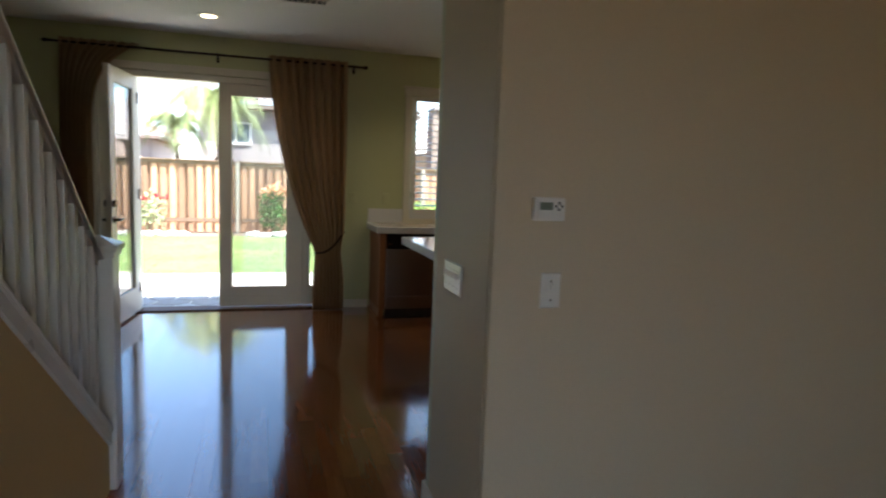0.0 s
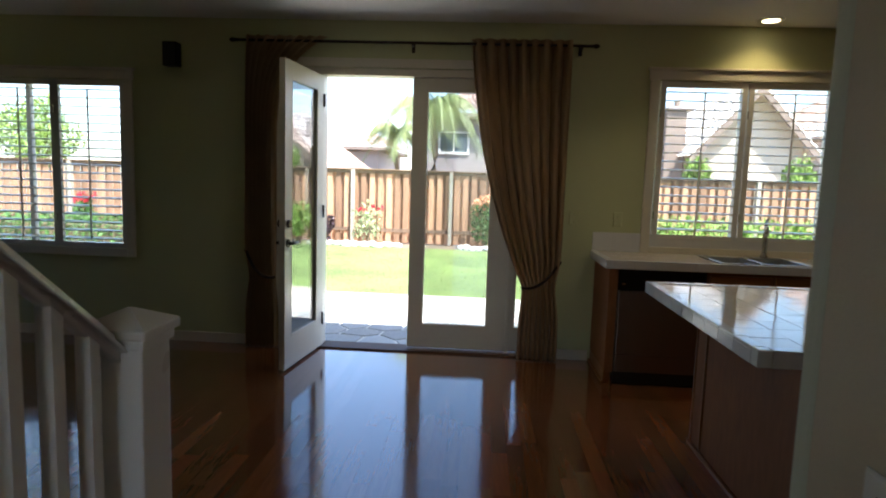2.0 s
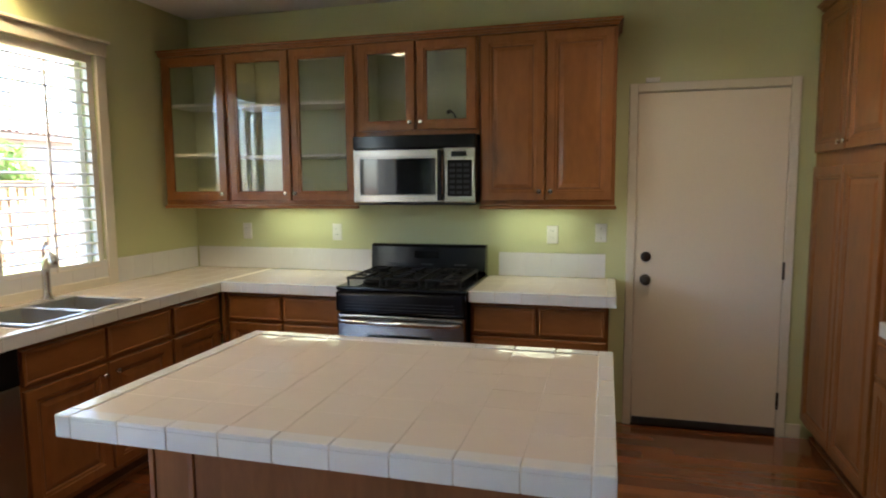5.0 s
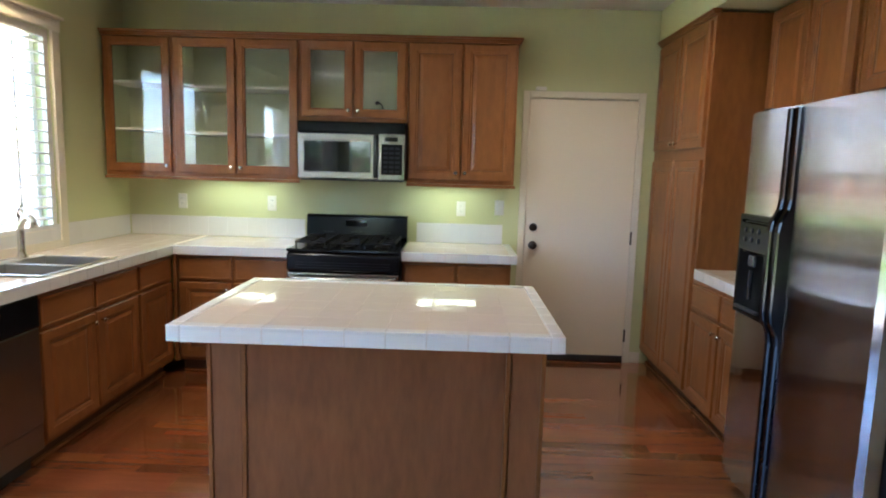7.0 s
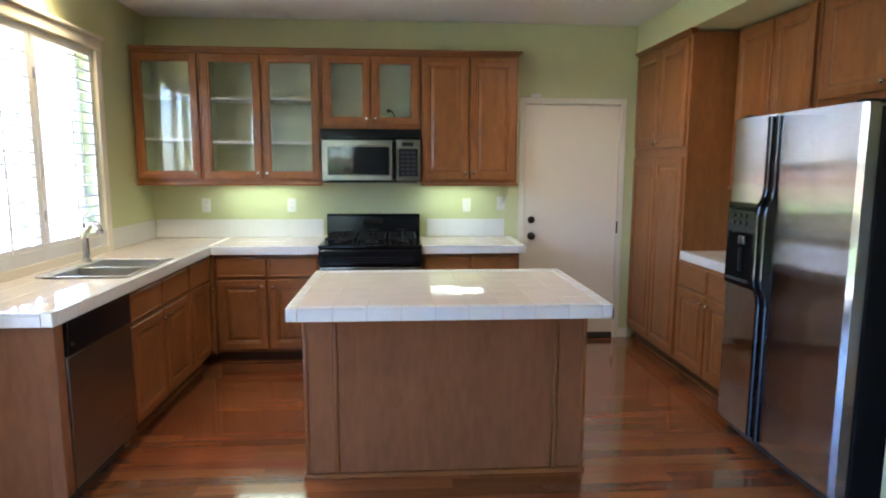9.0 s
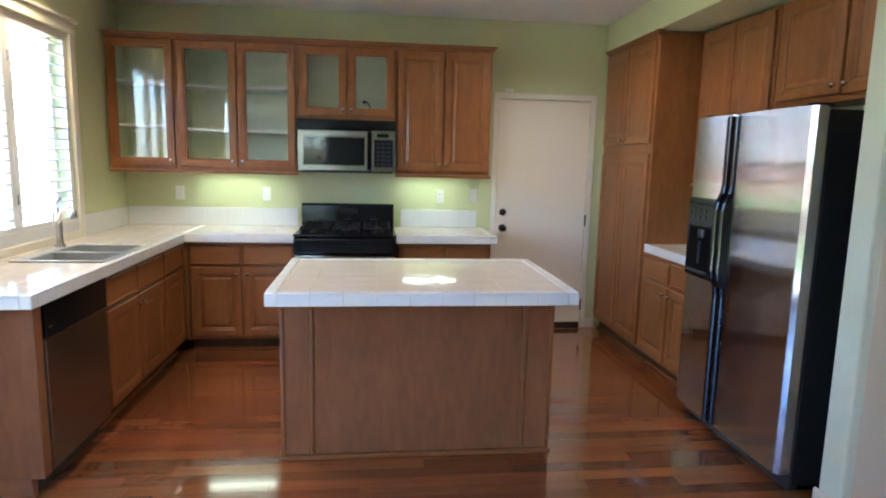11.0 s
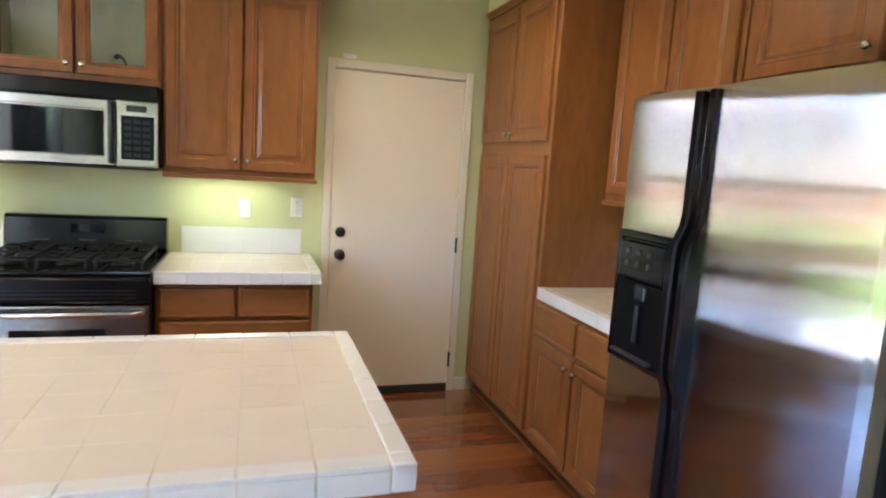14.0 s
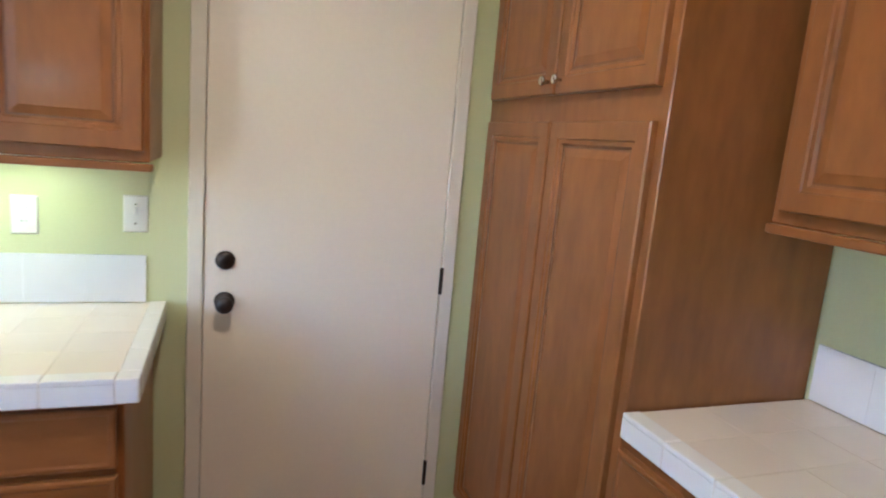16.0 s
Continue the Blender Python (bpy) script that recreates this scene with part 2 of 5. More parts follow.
def bm_wall(axis, t0, t1, u0, u1, z0, z1, holes):
    """A wall across one axis ('x' or 'y') from t0 to t1, along u, with openings (u0, u1, z0, z1) cut through it."""
    us = sorted({u0, u1, *[h[0] for h in holes], *[h[1] for h in holes]})
    zs = sorted({z0, z1, *[h[2] for h in holes], *[h[3] for h in holes]})
    us, zs = [u for u in us if u0 <= u <= u1], [z for z in zs if z0 <= z <= z1]

    def full(i, j):
        if not (0 <= i < len(us) - 1 and 0 <= j < len(zs) - 1):
            return False
        cu, cz = (us[i] + us[i + 1]) / 2, (zs[j] + zs[j + 1]) / 2
        return not any(h[0] < cu < h[1] and h[2] < cz < h[3] for h in holes)
    bm = bmesh.new()

    def P(t, u, z):
        return bm.verts.new((t, u, z) if axis == "x" else (u, t, z))
    for i in range(len(us) - 1):
        for j in range(len(zs) - 1):
            if not full(i, j):
                continue
            a, b, c, d = us[i], us[i + 1], zs[j], zs[j + 1]
            for t in (t0, t1):
                bm.faces.new((P(t, a, c), P(t, b, c), P(t, b, d), P(t, a, d)))
            for di, dj, q in ((-1, 0, ((a, c), (a, d))), (1, 0, ((b, c), (b, d))), (0, -1, ((a, c), (b, c))), (0, 1, ((a, d), (b, d)))):
                if not full(i + di, j + dj):
                    bm.faces.new((P(t0, *q[0]), P(t0, *q[1]), P(t1, *q[1]), P(t1, *q[0])))
    bmesh.ops.remove_doubles(bm, verts=bm.verts, dist=1e-5)
    bmesh.ops.recalc_face_normals(bm, faces=bm.faces)
    return bm


# ---- structure ----
CH = 2.68
PATIO = (-5.31, -3.05, 0.0, 2.315)
KWIN = (-2.245, -0.865, 0.965, 2.265)
FWIN = (-8.41, -6.57, 0.775, 2.175)
SWIN = (0.25, 0.98, 1.0, 2.05)
solid("wall_west", bm_wall("x", -0.16, 0.0, -9.2, 0.15, -0.15, CH + 0.1, [(PATIO[0], PATIO[1], -0.02, PATIO[3]), KWIN, FWIN]), M_GREEN, "pale green painted wall with patio door and shuttered windows", "wall")
solid("wall_north", bm_wall("y", 0.0, 0.14, 0.0, 8.6, -0.15, CH + 0.1, [(3.05, 3.94, -0.02, 2.06)]), M_GREEN, "pale green painted wall behind the kitchen range", "wall")
# unseen slab, added to stop daylight leaking round the garage door
solid("garage_light_stop", bm_box(2.9, 4.1, 0.142, 0.20, -0.1, 2.3), M_TRIM, "unseen backing slab that keeps daylight out of the door gaps", "wall")
solid("wall_nook", bm_box(4.61, 4.642, -2.95, 0, 0, CH), M_GREEN, "pale green wall behind the small counter", "wall")
solid("wall_thermostat", bm_box(4.645, 4.675, -3.08, 0, 0, CH, 0.008), M_WHITEWALL, "warm white painted hall wall with thermostat", "wall")
solid("wall_wing_end", bm_box(4.0, 4.06, -3.082, -2.95, 0, CH, 0.018, 3), M_GREEN_DAYLIT, "pale green rounded end of the wing wall", "wall")
solid("wall_wing", bm_box(4.05, 4.644, -3.08, -2.952, 0, CH), M_WHITEWALL, "warm white painted wing wall beside the refrigerator", "wall")
solid("soffit", bm_box(4.02, 4.61, -2.948, 0, 2.452, CH, 0.006), M_GREEN, "pale green boxed soffit over the tall cabinets", "soffit")
solid("wall_south", bm_wall("y", -9.35, -9.2, -0.16, 8.6, -0.15, CH + 0.1, [SWIN]), M_GREEN, "pale green painted far wall of the family room", "wall")
# the opening is invented, out of view, to let daylight into the hall
solid("wall_east", bm_wall("x", 8.6, 8.75, -9.35, 0.14, -0.15, CH + 0.1, [(-4.2, -3.05, -0.02, 2.4)]), M_WHITEWALL, "warm white painted wall closing the hall, with an added daylight opening", "wall")
solid("ceiling", bm_box(-0.16, 8.75, -9.35, 0.14, CH, CH + 0.12), M_CEIL, "off-white flat painted ceiling", "ceiling")
solid("floor", bm_box(0.0, 8.6, -9.2, 0.0, -0.1, -0.012), M_SUBFL, "glossy cherry hardwood plank floor", "floor")
solid("carpet", bm_box(4.69, 8.55, -2.9, -0.02, -0.011, 0.012), M_CARPET, "beige carpet in the room off the hall", "carpet")

# ---- kitchen cabinets ----
RAISED = [(0.0, 0.016), (0.004, 0.020), (0.046, 0.020), (0.050, 0.016), (0.060, 0.016), (0.066, 0.010), (0.072, 0.010), (0.092, 0.016), (0.094, 0.0165)]
DRAWER = [(0.0, 0.016), (0.004, 0.019), (0.012, 0.020), (0.018, 0.017), (0.024, 0.0175)]
GLASSF = [(0.0, 0.016), (0.004, 0.020), (0.044, 0.020), (0.048, 0.016), (0.058, 0.016), (0.062, 0.008)]
KNOB = [(0.004, 0.0), (0.0045, 0.010), (0.008, 0.014), (0.0135, 0.019), (0.0142, 0.024), (0.011, 0.028), (0.004, 0.0295)]


def knob(parent, x, z, y=-0.02):
    part("knob", bm_lathe(KNOB, 16, pose(x, y, z, 90)), M_CHROME, parent, "round satin nickel knob", True)


def leaf(cab, x, z, w, h, kx=None, kz=None, prof=None, name="door", y=0.0):
    """A cabinet door or drawer front that faces -y in its cabinet's frame."""
    d = part(name, bm_panel(w, h, prof or RAISED, x, z, groove=None if prof else (5, 6)), M_WOOD if h > w else M_WOODX, cab)
    if not prof:
        d.data.materials.append(M_GLAZE)
    d.location.y = y
    if kx is not None:
        knob(d, kx, kz)
    return d


def glass_leaf(cab, x, z, w, h, kx, kz):
    d = part("glass_door", bm_panel(w, h, GLASSF, x, z, hole=True), M_WOOD, cab, "glazed door in a moulded wooden frame")
    g = part("glass_pane", bm_box(x + 0.058, x + w - 0.058, -0.010, -0.006, z + 0.058, z + h - 0.058), M_CGLASS, d, "clear glass pane")
    g.visible_shadow = False
    knob(d, kx, kz)


def carcass(w, d, z0, z1):
    return bm_box(0, w, 0, d, z0, z1, 0.003, 1)


def open_box(w, d, z0, z1, t=0.019):
    return bm_wall("y", 0.0195, d, 0, w, z0, z1, [(t, w - t, z0 + t, z1 - t)])


def face_frame(w, z0, z1, f=0.034):
    return bm_wall("y", 0.0, 0.019, 0, w, z0, z1, [(f, w - f, z0 + f, z1 - f)])


UT, UB, UD = 2.365, 1.375, 0.315


def upper_glass(x0, w, n, z0, shelves, knobs):
    cab = thing("wall_cabinet", pose(x0, -UD - 0.003, 0), "brown maple wall cabinet with glass doors and white shelves", "cabinet", "glass wall cabinets over the counter")
    part("body", open_box(w, UD, z0, UT), M_WOOD, cab)
    part("face_frame", face_frame(w, z0, UT), M_WOOD, cab)
    part("liner", bm_wall("y", 0.0197, UD - 0.009, 0.0192, w - 0.0192, z0 + 0.0192, UT - 0.0192, [(0.0215, w - 0.0215, z0 + 0.0215, UT - 0.0215)]), M_CABIN, cab, "pale cabinet lining")
    part("back_panel", bm_box(0.019, w - 0.019, UD - 0.008, UD - 0.001, z0 + 0.019, UT - 0.019), M_CABIN, cab, "pale green-white cabinet interior")
    for s in shelves:
        part("shelf", bm_box(0.022, w - 0.022, 0.03, UD - 0.01, s, s + 0.019, 0.002, 1), M_SHELF, cab, "white painted shelf")
    if n == 2:
        part("mullion", bm_box(w / 2 - 0.02, w / 2 + 0.02, 0.0, 0.018, z0 + 0.034, UT - 0.034), M_WOOD, cab)
    dw = (w - 0.03 - 0.012 * (n - 1)) / n
    for i in range(n):
        x = 0.015 + i * (dw + 0.012)
        k = knobs[i]
        glass_leaf(cab, x, z0 + 0.03, dw, UT - z0 - 0.05, x + (0.028 if k == "l" else dw - 0.028), z0 + 0.03 + 0.045)
    return cab


upper_glass(0.012, 0.500, 1, UB, (1.70, 2.03), "r")
upper_glass(0.514, 0.908, 2, UB, (1.68, 2.01), "rl")
small = upper_glass(1.424, 0.763, 2, 1.795, (), "rl")
small["label"] = "small brown maple cabinet with glass doors above the microwave"
part("cable", bm_tube([(0.50, 0.28, 1.955), (0.515, 0.275, 1.962), (0.53, 0.27, 1.958), (0.545, 0.265, 1.945), (0.555, 0.26, 1.925), (0.56, 0.26, 1.90), (0.562, 0.26, 1.87)], [0.013, 0.013, 0.006, 0.005, 0.005, 0.005, 0.005]), M_DARKPL, small, "black power cord with plug", True)

wood_up = thing("wall_cabinet", pose(2.190, -UD - 0.003, 0), "brown maple wall cabinet with two raised-panel doors", "cabinet")
part("body", carcass(0.768, UD, UB, UT), M_WOOD, wood_up)
for i in range(2):
    leaf(wood_up, 0.012 + i * 0.376, UB + 0.03, 0.366, UT - UB - 0.05, 0.012 + (0.366 - 0.027 if i == 0 else 0.376 + 0.027), UB + 0.08)

crown = bmesh.new()
for a, b in ((0.0, 0.010), (0.012, 0.020), (0.026, 0.034)):
    bm_box(0.012, 2.958 + b * 0.8, -UD - 0.003 - b - 0.012, 0.0, UT - 0.012 + a, UT - 0.012 + a + 0.013, 0.004, 2, crown)
solid("crown_moulding", crown, M_WOODX, "brown stained crown moulding along the wall cabinets", "moulding")
for xa, xb in ((0.012, 1.422), (2.19, 2.958)):
    rail = bmesh.new()
    bm_box(xa, xb + (0.01 if xb > 2.5 else 0), -UD - 0.03, -UD + 0.0, UB - 0.022, UB - 0.001, 0.006, 2, rail)
    solid("light_rail", rail, M_WOODX, "brown stained rail under the wall cabinets", "moulding")

# base cabinets: toe kick 0.10, top at 0.86
BT, BD = 0.862, 0.60


def base(name, m, w, label, drawers, doors, group="", stack=None, depth=BD, top=BT):
    cab = thing(name, m, label, "cabinet", group)
    part("body", carcass(w, depth - 0.005, 0.10, top), M_WOOD, cab)
    if top < BT:
        part("apron", bm_box(0.0, w, 0.0, 0.019, top + 0.001, BT), M_WOOD, cab)
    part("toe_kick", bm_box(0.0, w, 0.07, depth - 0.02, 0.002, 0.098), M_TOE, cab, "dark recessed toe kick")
    part("shoe_moulding", bm_box(0.0, w, 0.052, 0.0695, 0.001, 0.022, 0.005, 2), M_WOODX, cab)
    n = drawers
    dw = (w - 0.03 - 0.02 * (n - 1)) / max(n, 1)
    for i in range(n):
        x = 0.015 + i * (dw + 0.02)
        leaf(cab, x, 0.682, dw, 0.15, prof=DRAWER, name="drawer")
    for i in range(doors):
        ww = (w - 0.03 - 0.02 * (doors - 1)) / doors
        x = 0.015 + i * (ww + 0.02)
        if doors == 1:
            kx = x + ww - 0.03
        else:
            kx = x + (ww - 0.03 if i % 2 == 0 else 0.03)
        leaf(cab, x, 0.13, ww, 0.53, kx, 0.61)
    for z, h in stack or ():
        leaf(cab, 0.015, z, w - 0.03, h, prof=DRAWER, name="drawer")
    return cab


base("base_cabinet", pose(0.645, -BD - 0.003, 0), 0.775, "brown maple base cabinet with two drawers and two doors", 2, 2)
base("drawer_cabinet", pose(2.192, -BD - 0.003, 0), 0.745, "brown maple drawer cabinet beside the range", 2, 0, stack=((0.405, 0.255), (0.13, 0.255)))
part_corner = bm_box(0.62, 0.643, -0.63, -0.60, 0.10, BT)
solid("corner_filler", part_corner, M_WOOD, "brown maple filler strip in the cabinet corner", "filler", kind="")
# run under the window, faces +x
W0 = 0.603
base("sink_cabinet", pose(W0, -1.985, 0, 0, 0, 90), 0.905, "brown maple sink base cabinet with two false drawers", 2, 2, top=0.70)
base("base_cabinet", pose(W0, -1.078, 0, 0, 0, 90), 0.44, "narrow brown maple base cabinet in the corner", 1, 1)
end = thing("end_panel", pose(0, -2.66, 0), "brown maple end panel closing the counter run", "panel")
part("panel", bm_box(0.005, 0.615, 0.0, 0.05, 0.10, BT, 0.003, 1), M_PANEL, end)
part("stile", bm_box(0.565, 0.62, -0.008, 0.055, 0.10, BT, 0.003, 1), M_PANEL, end)
part("foot", bm_box(0.005, 0.56, 0.002, 0.05, 0.002, 0.099), M_WOOD, end)
part("shoe_moulding", bm_box(0.005, 0.575, -0.014, -0.0005, 0.002, 0.022, 0.005, 2), M_WOODX, end)

# dishwasher
dw = thing("dishwasher", pose(W0, -2.60, 0, 0, 0, 90), "stainless dishwasher with a black control panel", "dishwasher")
part("body", bm_box(0.003, 0.607, 0.02, 0.56, 0.10, 0.858), M_DARKPL, dw)
part("control_panel", bm_box(0.004, 0.606, -0.03, 0.019, 0.70, 0.856, 0.008), M_BLACK, dw, "glossy black control panel")
part("front", bm_box(0.004, 0.606, -0.024, 0.019, 0.235, 0.697, 0.006), M_DWST, dw, "brushed stainless door")
part("lower_panel", bm_box(0.004, 0.606, -0.018, 0.019, 0.105, 0.231, 0.005), M_DWST, dw)
part("kick_plate", bm_box(0.01, 0.60, 0.05, 0.07, 0.004, 0.099), M_DARKPL, dw)
part("latch", bm_box(0.02, 0.045, -0.036, -0.0305, 0.745, 0.757, 0.002), M_CHROME, dw)

# range
rng = thing("gas_range", pose(1.424, -0.655, 0), "black and stainless gas range with iron grates", "range")
RW = 0.762
part("body", bm_box(0.003, RW - 0.003, 0.0, 0.60, 0.06, 0.90, 0.004, 1), M_BLACK, rng)
part("kick_panel", bm_box(0.02, RW - 0.02, 0.03, 0.5, 0.002, 0.058), M_DARKPL, rng)
ct = bm_box(-0.004, RW + 0.004, -0.035, 0.60, 0.902, 0.925, 0.01, 3)
part("cooktop", ct, M_BLACK, rng, "black enamel cooktop")
kp = bm_box(0.0, RW, -0.055, -0.001, 0.775, 0.900, 0.022, 4)
part("control_panel", kp, M_BLACK, rng, "curved black control panel with knobs")
# thin matte strips stand in for lines reflected in the glossy panel
for i in range(3):
    part("reflected_line", bm_box(0.06, RW - 0.06, -0.0565, -0.0545, 0.800 + i * 0.018, 0.804 + i * 0.018), M_BLACKM, rng)
part("oven_door", bm_box(0.004, RW - 0.004, -0.040, -0.001, 0.245, 0.768, 0.012, 3), M_STEELH, rng, "stainless oven door")
part("oven_window", bm_box(0.19, RW - 0.19, -0.043, -0.0405, 0.40, 0.655, 0.001), M_BLKGLASS, rng, "dark oven window")
part("oven_handle", bm_tube([(0.03, -0.042, 0.735), (0.035, -0.075, 0.735), (0.09, -0.092, 0.735), (RW / 2, -0.098, 0.735), (RW - 0.09, -0.092, 0.735), (RW - 0.035, -0.075, 0.735), (RW - 0.03, -0.042, 0.735)], 0.014, 12), M_CHROME, rng, "bowed steel oven handle", True)
part("storage_drawer", bm_box(0.004, RW - 0.004, -0.035, -0.001, 0.07, 0.238, 0.01, 3), M_STEELH, rng, "stainless storage drawer")
bg = bmesh.new()
v = [(0.0, 0.552, 0.926), (0.0, 0.520, 0.95), (0.0, 0.530, 1.10), (0.0, 0.545, 1.116), (0.0, 0.60, 1.116), (0.0, 0.60, 0.926)]
a = [bg.verts.new(q) for q in v]
b = [bg.verts.new((RW, q[1], q[2])) for q in v]
for i in range(6):
    bg.faces.new((a[i], a[(i + 1) % 6], b[(i + 1) % 6], b[i]))
bg.faces.new(a[::-1]), bg.faces.new(b)
bmesh.ops.recalc_face_normals(bg, faces=bg.faces)
part("backguard", bg, M_BLACK, rng, "tall black backguard")
part("clock_display", bm_box(0.30, 0.46, 0.518, 0.5235, 1.03, 1.075), M_BLKGLASS, rng)
for i in range(3):
    part("button_row", bm_box(0.12 + i * 0.22, 0.20 + i * 0.22, 0.5185, 0.5245, 0.985, 0.992), M_DARKPL, rng)
for gx in (0.04, 0.275, 0.51):
    g = bmesh.new()
    w = 0.215
    for z0 in (0.958,):
        bm_box(gx, gx + w, 0.02, 0.034, z0, z0 + 0.014, 0.003, 1, g)
        bm_box(gx, gx + w, 0.475, 0.489, z0, z0 + 0.014, 0.003, 1, g)
        bm_box(gx, gx + 0.014, 0.034, 0.475, z0, z0 + 0.014, 0.003, 1, g)
        bm_box(gx + w - 0.014, gx + w, 0.034, 0.475, z0, z0 + 0.014, 0.003, 1, g)
        bm_box(gx + 0.014, gx + w - 0.014, 0.245, 0.258, z0, z0 + 0.014, 0.003, 1, g)
        bm_box(gx + w / 2 - 0.006, gx + w / 2 + 0.006, 0.034, 0.245, z0 + 0.001, z0 + 0.016, 0.003, 1, g)
        bm_box(gx + w / 2 - 0.006, gx + w / 2 + 0.006, 0.258, 0.475, z0 + 0.001, z0 + 0.016, 0.003, 1, g)
        for cy in (0.14, 0.365):
            bm_box(gx + 0.014, gx + 0.08, cy - 0.005, cy + 0.005, z0, z0 + 0.015, 0.003, 1, g)
            bm_box(gx + w - 0.08, gx + w - 0.014, cy - 0.005, cy + 0.005, z0, z0 + 0.015, 0.003, 1, g)
    for lx, ly in ((0.004, 0.022), (w - 0.014, 0.022), (0.004, 0.476), (w - 0.014, 0.476)):
        bm_box(gx + lx, gx + lx + 0.01, ly, ly + 0.01, 0.926, 0.957, bm=g)
    part("grate", g, M_BLACKM, rng, "cast-iron burner grate")
    for cy in (0.14, 0.365):
        part("burner", bm_lathe([(0.05, 0.926), (0.05, 0.934), (0.036, 0.938), (0.036, 0.948), (0.03, 0.952)], 20, pose(gx + w / 2, cy, 0)), M_BLACKM, rng, smooth=True)

# microwave
mw = thing("microwave", pose(1.426, -0.412, 0), "stainless over-range microwave with a black window", "microwave")
part("body", bm_box(0.0, 0.758, 0.02, 0.405, 1.388, 1.79, 0.004, 1), M_BLACK, mw)
vent = bm_box(0.0, 0.758, 0.0, 0.019, 1.715, 1.79, 0.004, 1)
for i in range(4):
    bm_box(0.02, 0.738, -0.004, 0.0, 1.727 + i * 0.014, 1.733 + i * 0.014, bm=vent)
part("vent_grille", vent, M_BLACK, mw, "black louvred vent strip")
mwd = part("door", bm_panel(0.565, 0.318, [(0.0, 0.016), (0.006, 0.022), (0.045, 0.022), (0.048, 0.018)], 0.0, 1.392), M_STEELH, mw, "brushed stainless door")
mwd.location.y = 0.019
part("window", bm_box(0.05, 0.515, -0.004, 0.0, 1.442, 1.655, 0.001), M_BLKGLASS, mw, "black glass window")
mh = bm_box(0.538, 0.566, -0.042, -0.022, 1.405, 1.70, 0.008, 3)
bm_box(0.543, 0.561, -0.0225, -0.001, 1.415, 1.44, bm=mh)
bm_box(0.543, 0.561, -0.0225, -0.001, 1.665, 1.69, bm=mh)
part("handle", mh, M_BLACK, mw, "black bar handle")
part("control_frame", bm_box(0.568, 0.758, -0.003, 0.019, 1.392, 1.712, 0.006), M_STEELH, mw)
part("keypad", bm_box(0.592, 0.738, -0.006, -0.0031, 1.43, 1.64, 0.001), M_KEYPAD, mw, "black keypad")
part("display", bm_box(0.615, 0.705, -0.006, -0.0031, 1.66, 1.69, 0.001), M_BLKGLASS, mw)
M_KEY = mat("grey_key_print", (0.035, 0.037, 0.04), 0.5, bump=0, spec=0.15)
for r in range(6):
    for c in range(3):
        part("key", bm_box(0.605 + c * 0.042, 0.637 + c * 0.042, -0.0072, -0.0062, 1.443 + r * 0.032, 1.461 + r * 0.032), M_KEY, mw)
part("underside", bm_box(0.02, 0.738, 0.03, 0.38, 1.379, 1.387), M_DARKPL, mw)

# ---- worktops of white tile ----
TS = 0.152


def tile_mesh(sx, sy, h=0.008):
    return mesh_of("tile", bm_box(-sx / 2, sx / 2, -sy / 2, sy / 2, 0, h, 0.0008, 1), M_TILE)


def tiled_top(top, w, d, edge=0.05, front=True, sides=(True, True), back=False, th=0.055):
    """A counter top in its own frame, from (0,0) to (w,d), front edge at y=0, whose surface is at z=0."""
    part("bed", bm_box(0.0025, w - 0.0025, 0.0025, d - 0.004, -th, -0.0012), M_GROUT, top, "pale grout bed")
    x0, x1 = (edge if sides[0] else 0.0), (w - edge if sides[1] else w)
    y0, y1 = (edge if front else 0.0), (d - edge if back else d)
    nx, ny = max(1, round((x1 - x0) / TS)), max(1, round((y1 - y0) / TS))
    sx, sy = (x1 - x0) / nx, (y1 - y0) / ny
    me = tile_mesh(sx - 0.0010, sy - 0.0010)
    for i in range(nx):
        for j in range(ny):
            o = new("tile", me)
            o.parent = top
            o.matrix_local = pose(x0 + (i + 0.5) * sx, y0 + (j + 0.5) * sy, -0.008 + random.uniform(-0.0004, 0.0004), random.uniform(-0.05, 0.05), random.uniform(-0.05, 0.05))

    def edge_run(n, step, place):
        e = bmesh.new()
        bm_box(-step / 2 + 0.0013, step / 2 - 0.0013, 0.0, edge - 0.002, -0.009, 0.004, 0.004, 3, e)
        bm_box(-step / 2 + 0.0013, step / 2 - 0.0013, 0.0, 0.009, -th - 0.002, -0.0085, 0.003, 2, e)
        e2 = mesh_of("edge_tile", e, M_EDGE, False)
        for i in range(n):
            o = new("edge_tile", e2)
            o.parent = top
            o.matrix_local = place(i, step)
    if front:
        edge_run(nx, sx, lambda i, s: pose(x0 + (i + 0.5) * s, 0, 0))
    if back:
        edge_run(nx, sx, lambda i, s: pose(x0 + (i + 0.5) * s, d, 0, 0, 0, 180))
    if sides[0]:
        edge_run(ny, sy, lambda i, s: pose(0, y0 + (i + 0.5) * s, 0, 0, 0, -90))
    if sides[1]:
        edge_run(ny, sy, lambda i, s: pose(w, y0 + (i + 0.5) * s, 0, 0, 0, 90))
    for sxd, px in ((sides[0], edge / 2), (sides[1], w - edge / 2)):
        for f, py in ((front, edge / 2), (back, d - edge / 2)):
            if sxd and f:
                part("corner_tile", bm_box(px - edge / 2, px + edge / 2, py - edge / 2, py + edge / 2, -th - 0.002, 0.004, 0.006, 3), M_EDGE, top)


